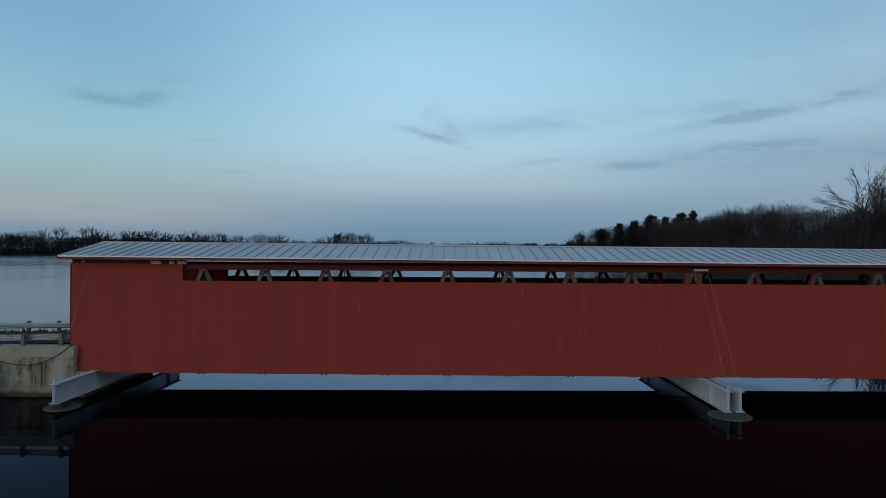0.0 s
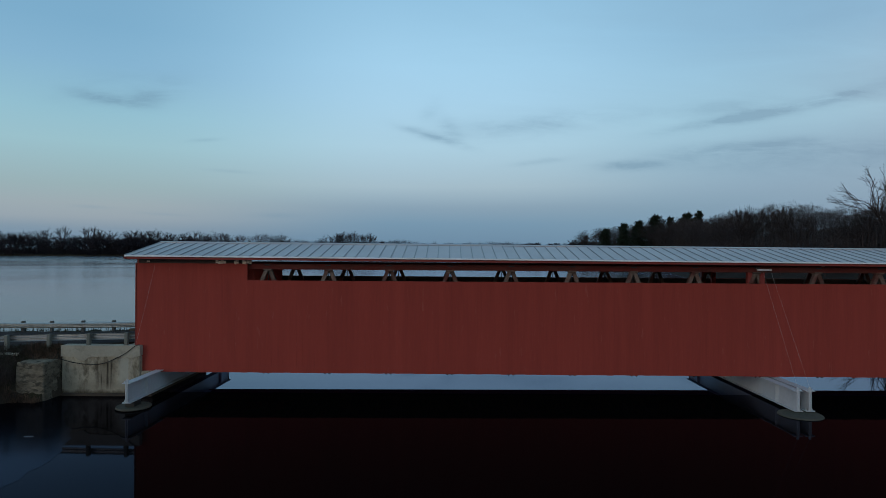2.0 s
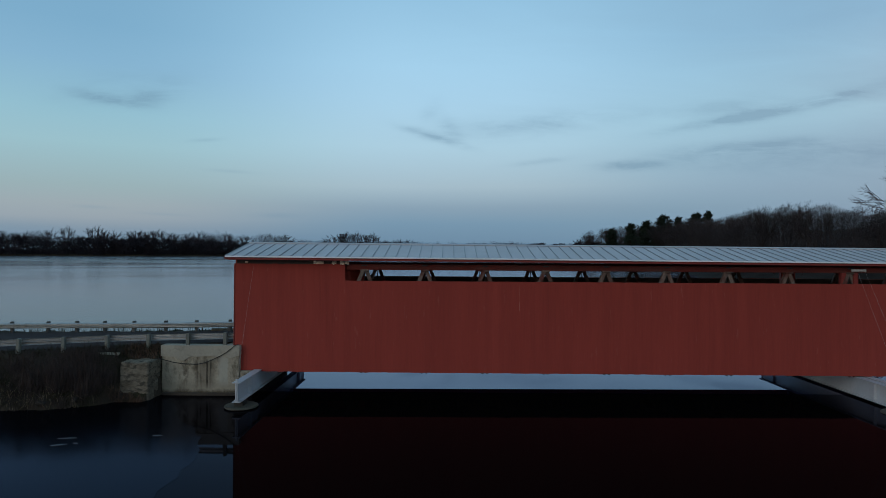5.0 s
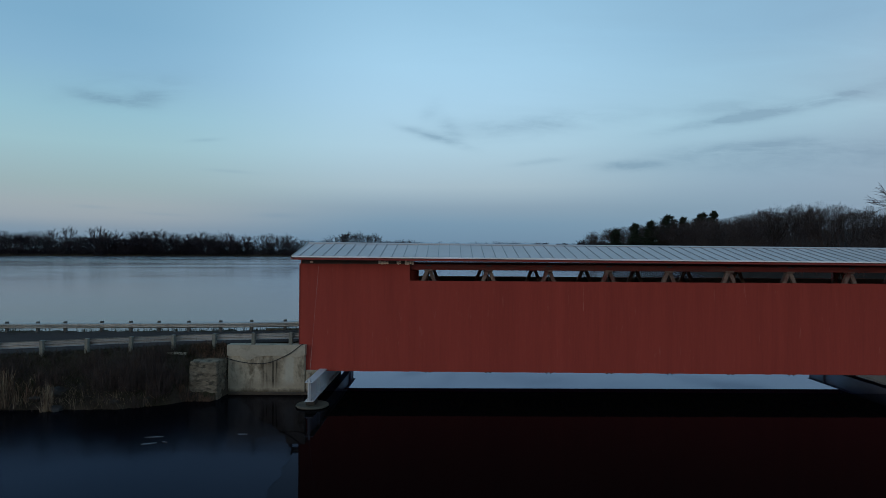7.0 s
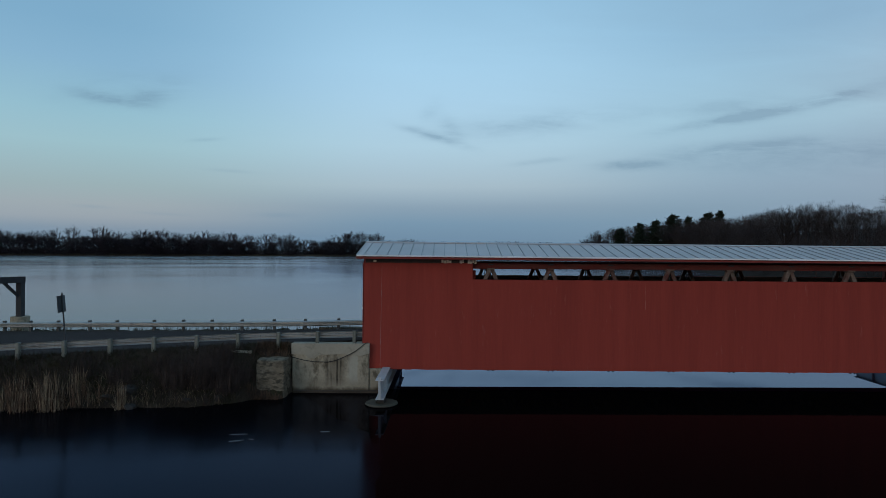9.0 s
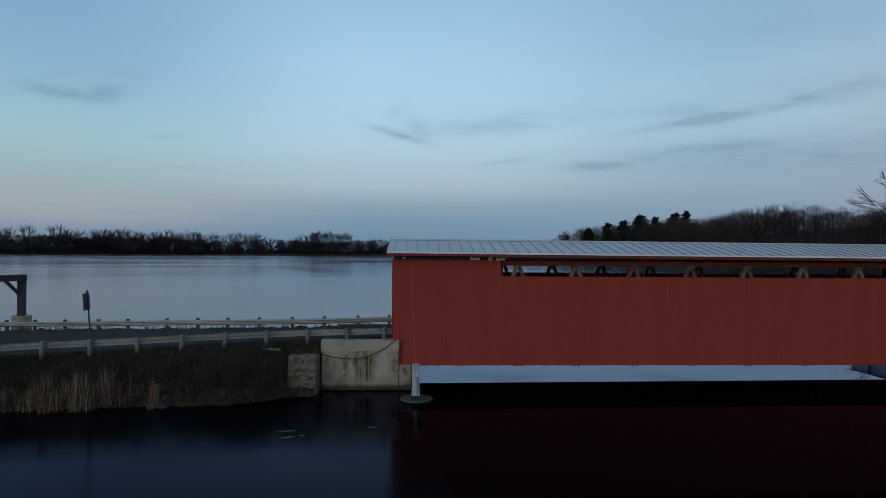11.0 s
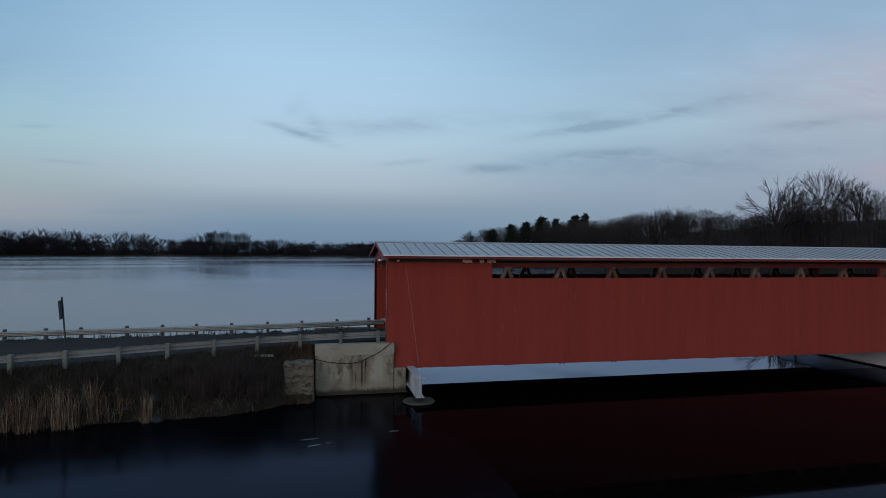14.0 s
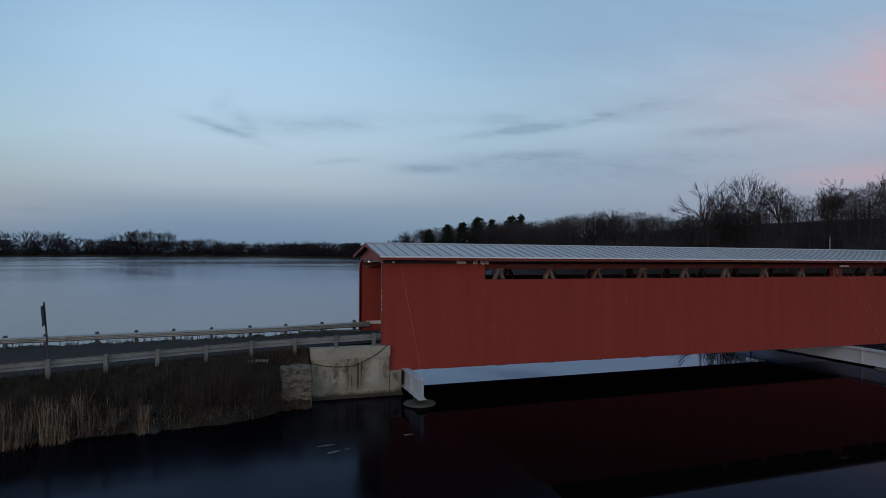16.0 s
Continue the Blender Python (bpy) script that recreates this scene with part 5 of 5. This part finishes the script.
def sliver_crown(rng, out, x, y, z, h, w, n, size, thin, low=0.0):
    """One tree or bush among many: a stem and a rounded crown of n fine slivers that point up and outwards."""
    out.append(np.array([[x - 0.2, y, z - 1], [x + 0.2, y, z - 1], [x, y, z + h * 0.9]]))
    g, u = rng.uniform(0, 6.283, n), rng.random_sample(n) ** 0.8
    zz = z + h * 0.90 * (low + (1 - low) * u)
    rr = w * np.sqrt(np.maximum(0.06, 1 - (1.7 * u - 0.72) ** 2)) * np.sqrt(rng.random_sample(n))
    px, py = x + rr * np.cos(g), y + rr * np.sin(g)
    s = size * rng.uniform(0.5, 1.2, n)
    lean = rr / max(w, 0.1)
    tx, ty = lean * np.cos(g) + rng.normal(0, 0.5, n), lean * np.sin(g) + rng.normal(0, 0.5, n)
    q = rng.uniform(0, 3.14, n)
    wx, wy = s * thin * np.cos(q), s * thin * np.sin(q)
    tip = np.minimum(z + h, zz + s * rng.uniform(-0.3, 0.9, n))
    tri = np.stack([np.stack([px - wx, py - wy, zz], 1), np.stack([px + wx, py + wy, zz], 1), np.stack([px + tx * s * 0.8, py + ty * s * 0.8, tip], 1)], 1)
    out.append(tri.reshape(-1, 3))


def sliver_sheet(name, out, mat):
    v = np.concatenate(out)
    k = len(v) // 3
    me = bpy.data.meshes.new(name)
    me.vertices.add(3 * k), me.loops.add(3 * k), me.polygons.add(k)
    me.vertices.foreach_set("co", v.ravel().astype(np.float32))
    me.loops.foreach_set("vertex_index", np.arange(3 * k, dtype=np.int32))
    me.polygons.foreach_set("loop_start", np.arange(0, 3 * k, 3, dtype=np.int32))
    me.polygons.foreach_set("loop_total", np.full(k, 3, np.int32))
    me.materials.append(mat)
    me.update()
    me.validate()
    return new(name, me)


def along(pts):
    """The legs of a broken line: start, step to the end, length."""
    for (ax, ay), (bx, by) in zip(pts, pts[1:]):
        yield ax, ay, bx - ax, by - ay, math.hypot(bx - ax, by - ay)


def table(rows, v):
    return float(np.interp(v, [p[0] for p in rows], [p[1] for p in rows]))


USED = set()


def stand(rng, proto, x, y, top, wide=1.0):
    g = height_at(x, y)
    s = (top - g) / 20.0
    m = Matrix.Translation((x, y, g - 0.2)) @ Matrix.Rotation(rng.uniform(0, 6.28), 4, "Z")
    if proto.name in USED:
        o = copy_thing(proto, m)
    else:
        USED.add(proto.name)
        o = proto
        o.matrix_basis = m
    o.scale = (s * wide, s * wide, s)


def lakeside_wood():
    tall = "tall leafless deciduous tree at the edge of the wood"
    grp = "trees of the lakeside wood"
    protos = [bare_tree(5, 20, 0.68, 6, 0.16, 0.022, tall, grp), bare_tree(8, 20, 0.54, 6, 0.20, 0.020, tall, grp),
              bare_tree(13, 20, 0.76, 5, 0.15, 0.030, tall, grp), bare_tree(23, 20, 0.66, 5, 0.18, 0.030, tall, grp)]
    pines = [pine(2, 20, 4.4), pine(3, 20, 5.2)]
    rng = random.Random(31)
    nrng = np.random.RandomState(31)
    # trees that stand out above the rest
    for k, x, y, top, wide in ((0, 82, 122, 25.5, 1.15), (2, 88, 128, 24.0, 0.95), (1, 96, 122, 28.0, 0.95), (3, 108, 124, 23.5, 1.0), (0, 118, 120, 24.5, 1.0), (2, 128, 116, 28, 1.0), (1, 138, 112, 30, 1.0),
                               (3, 73, 160, 19.5, 0.9), (1, 88, 168, 20, 1.0), (2, 80, 150, 18, 1.0), (0, 150, 108, 30, 1.0), (2, 165, 100, 27, 1.0), (0, 87, 116, 22.5, 1.0), (3, 101, 118, 25.5, 1.0), (0, 113, 113, 26.0, 1.0), (3, 122, 108, 26.5, 1.0)):
        stand(rng, protos[k], x, y, top, wide)
    for k, x, y, top, wide in ((0, 118, 425, 27.0, 1.35), (1, 129, 391, 31, 1.5), (0, 131, 372, 28.5, 1.2), (1, 119, 316, 27.5, 1.4), (0, 126, 318, 28.5, 1.1), (0, 112, 452, 24, 1.4), (1, 122, 405, 28.0, 1.3)):
        stand(rng, pines[k], x, y, top, wide)
    # height of the wood's outline by direction, in degrees above the eye, seen from the causeway
    crest = ((8, 1.7), (14, 2.1), (20, 2.8), (24, 3.1), (27, 3.2), (30, 4.0), (34, 4.2), (36.3, 3.3), (38, 3.4), (43, 4.2), (48, 5.0), (52, 5.7), (64, 6.0))

    def crest_at(x, y):
        return 7 + math.hypot(x + 20, y) * math.tan(radians(table(crest, math.degrees(math.atan2(x + 20, y)))))
    edge = [(112, 60), (90, 88), (70, 118), (66, 160), (80, 220), (104, 310), (120, 400), (106, 540)]
    for ax, ay, dx, dy, length in along(edge):
        for i in range(int(length / 7.0)):
            t, dep = (i + rng.random()) * 7.0 / length, 4 + 24 * rng.random()
            x, y = ax + dx * t + dep, ay + dy * t + dep * 0.3
            top = crest_at(x, y) * rng.uniform(0.86, 1.03)
            stand(rng, protos[2 + rng.randrange(2)], x, y, max(top, height_at(x, y) + 5), rng.uniform(0.85, 1.15))
    out = []
    for ax, ay, dx, dy, length in along([(74, 70), (66, 118), (62, 160), (77, 220), (101, 310), (119, 400), (102, 540)]):
        for _ in range(int(length * 1.5)):
            t, dep = rng.random(), 2 + 40 * rng.random() ** 1.4
            x, y = ax + dx * t + dep, ay + dy * t + rng.uniform(-4, 4)
            sliver_crown(nrng, out, x, y, height_at(x, y), rng.uniform(4, 9), rng.uniform(2.4, 4.0), 420, 0.9, 0.035)
    for _ in range(420):
        x, y = rng.uniform(75, 210), rng.uniform(60, 140)
        sliver_crown(nrng, out, x, y, height_at(x, y), rng.uniform(4, 9), rng.uniform(2.6, 4.4), 320, 1.0, 0.04)
    for ax, ay, dx, dy, length in along(edge):
        for _ in range(int(length * 1.3)):
            t, dep = rng.random(), 6 + 26 * rng.random()
            x, y = ax + dx * t + dep, ay + dy * t + dep * 0.3
            g = height_at(x, y)
            h = max(4.0, (crest_at(x, y) - g) * rng.uniform(0.74, 1.05))
            sliver_crown(nrng, out, x, y, g, h, min(5.0, max(2.6, 0.36 * h)), 620, 1.0, 0.045, 0.1)
    tagged(sliver_sheet("wood_understorey", out, CROWN), "tangled bare undergrowth of the lakeside wood", "undergrowth", kind="stuff")


def far_shore():
    rng, nrng = random.Random(77), np.random.RandomState(77)
    words, grp = "distant leafless tree on the far lake shore", "trees on the far shore"
    protos = [bare_tree(41, 20, 0.78, 4, 0.15, 0.065, words, grp, FARWOOD), bare_tree(42, 20, 0.90, 4, 0.13, 0.065, words, grp, FARWOOD),
              bare_tree(43, 20, 0.70, 4, 0.17, 0.065, words, grp, FARWOOD), bare_tree(44, 20, 0.84, 4, 0.14, 0.065, words, grp, FARWOOD)]
    edge = [(-1000, 300), (-860, 740), (-500, 800), (-120, 868), (0, 800), (55, 650), (102, 540)]
    eye = Vector((-13.2, 0.5, 7.0))

    def shore_at(deg):
        """Where the way out from the lake's middle, deg degrees east of straight ahead, meets the shore."""
        s, c = math.sin(radians(deg)), math.cos(radians(deg))
        for ax, ay, dx, dy, length in along(edge):
            det = dx * c - dy * s
            t = ((eye.x - ax) * c - (eye.y - ay) * s) / det
            if 0 <= t <= 1 and (ay + dy * t) > 0:
                return Vector((ax + dx * t, ay + dy * t)), Vector((s, c))
    # single trees: degrees from straight ahead, degrees above the eye, width
    for deg, up, wide in ((-37, 1.7, 1.0), (-36.1, 1.80, 0.8), (-34.4, 1.65, 1.3), (-33.2, 1.90, 0.8), (-31.8, 2.10, 0.7), (-29.8, 2.15, 1.0), (-28.6, 1.80, 1.2), (-26.7, 1.90, 1.4), (-25.7, 2.0, 1.1),
                          (-24.6, 1.8, 1.3), (-23.1, 1.75, 1.0), (-21.8, 1.85, 1.1), (-21.1, 1.60, 0.8), (-19.9, 1.88, 1.1), (-19.3, 1.78, 0.9), (-18.2, 1.58, 1.2), (-16.8, 1.65, 0.8), (-16.1, 1.70, 0.8),
                          (-15.4, 1.65, 0.8), (-14.5, 1.70, 1.0), (-12.9, 1.15, 1.2), (-11.4, 1.15, 1.4), (-10.4, 1.62, 1.0), (-9.7, 1.95, 1.3), (-9.0, 1.85, 1.2), (-8.2, 2.0, 0.8), (-7.3, 1.85, 1.1), (-6.8, 1.80, 1.1),
                          (-4.3, 1.25, 1.3), (-3.4, 1.2, 1.3), (-1.9, 1.05, 1.3), (0.7, 1.05, 1.0), (2.6, 1.0, 1.3), (-40, 1.7, 1.2), (-43, 1.7, 1.2), (-47, 1.6, 1.2)):
        p, way = shore_at(deg)
        p = p + way * rng.uniform(8, 40)
        dist = (p - Vector((eye.x, eye.y))).length
        stand(rng, protos[rng.randrange(4)], p.x, p.y, 7 + dist * math.tan(radians(up)), wide)
    for _ in range(90):
        deg = rng.uniform(-50, 9)
        p, way = shore_at(deg)
        p = p + way * rng.uniform(15, 60)
        dist = (p - Vector((eye.x, eye.y))).length
        stand(rng, protos[rng.randrange(4)], p.x, p.y, 7 + dist * math.tan(radians(table(((-24, 1.35), (-18, 1.15), (-6, 1.0), (9, 0.95)), deg) * rng.uniform(0.9, 1.12))), rng.uniform(0.9, 1.5))
    # closed lower woods
    mass = ((-75, 1.2), (-24, 1.15), (-20, 0.95), (-14, 0.85), (-8, 0.85), (-5, 0.72), (2, 0.72), (8, 0.85), (14, 1.0), (18, 1.8))
    out = []
    for ax, ay, dx, dy, length in along(edge):
        nx, ny = -dy / length, dx / length
        for _ in range(int(length / 2.0)):
            t, dep = rng.random(), 4 + 70 * rng.random() ** 1.6
            x, y = ax + dx * t + nx * dep, ay + dy * t + ny * dep
            g = height_at(x, y)
            top = 7 + math.hypot(x - eye.x, y) * math.tan(radians(table(mass, math.degrees(math.atan2(x - eye.x, y)))))
            h = max(5.0, (top - g) * rng.uniform(0.62, 1.03))
            sliver_crown(nrng, out, x, y, g, h, h * 0.5, 240, h * 0.16, 0.30)
        for i in range(int(length / 2.4)):
            t, dep = (i + rng.random()) * 2.4 / length, rng.uniform(3, 30)
            x, y = ax + dx * t + nx * dep, ay + dy * t + ny * dep
            sliver_crown(nrng, out, x, y, height_at(x, y), rng.uniform(5, 10), 6.0, 60, 3.2, 0.35)
    # woods behind the camera
    for _ in range(900):
        x, y = rng.uniform(-900, 200), -300 - rng.uniform(0, 60)
        sliver_crown(nrng, out, x, y, 2, rng.uniform(12, 20), 5, 30, 4, 0.10)
    tagged(sliver_sheet("far_woods", out, FARWOOD), "distant bare woods along the far lake shore", "woods", kind="stuff")


lakeside_wood()
far_shore()


def house(x, y, w, d, h, turn):
    g = height_at(x, y)
    t = thing("house", (x, y, g), "small pale house with a grey roof on the far shore", "house", "far shore houses")
    t.rotation_euler = (0, 0, radians(turn))
    part("wall", block((-w / 2, -d / 2, -0.5), (w / 2, d / 2, h)), HOUSEWALL, t)
    part("roof", extrude([(-d / 2 - 0.5, h - 0.1), (0, h + d * 0.33), (d / 2 + 0.5, h - 0.1)], 1, 2, (-w / 2 - 0.4, w / 2 + 0.4)), HOUSEROOF, t)
    for k in (-0.3, 0.0, 0.3):
        part("window", block((k * w - 0.6, -d / 2 - 0.03, 1.0), (k * w + 0.6, -d / 2 + 0.02, 2.4)), GLASS, t)


for hx, hy, hw, ht in ((-152, 905, 12, 5), (-66, 893, 15, -10), (-600, 835, 13, 0)):
    house(hx, hy, hw, 9, 4.5, ht)

pole = thing("utility_pole", (78, 86, height_at(78, 86)), "thin pale pole at the edge of the wood", "pole")
part("mast", rod(bmesh.new(), (0, 0, -0.5), (0, 0, 6.5), 0.10, 8, 0.07), WIRE, pole)
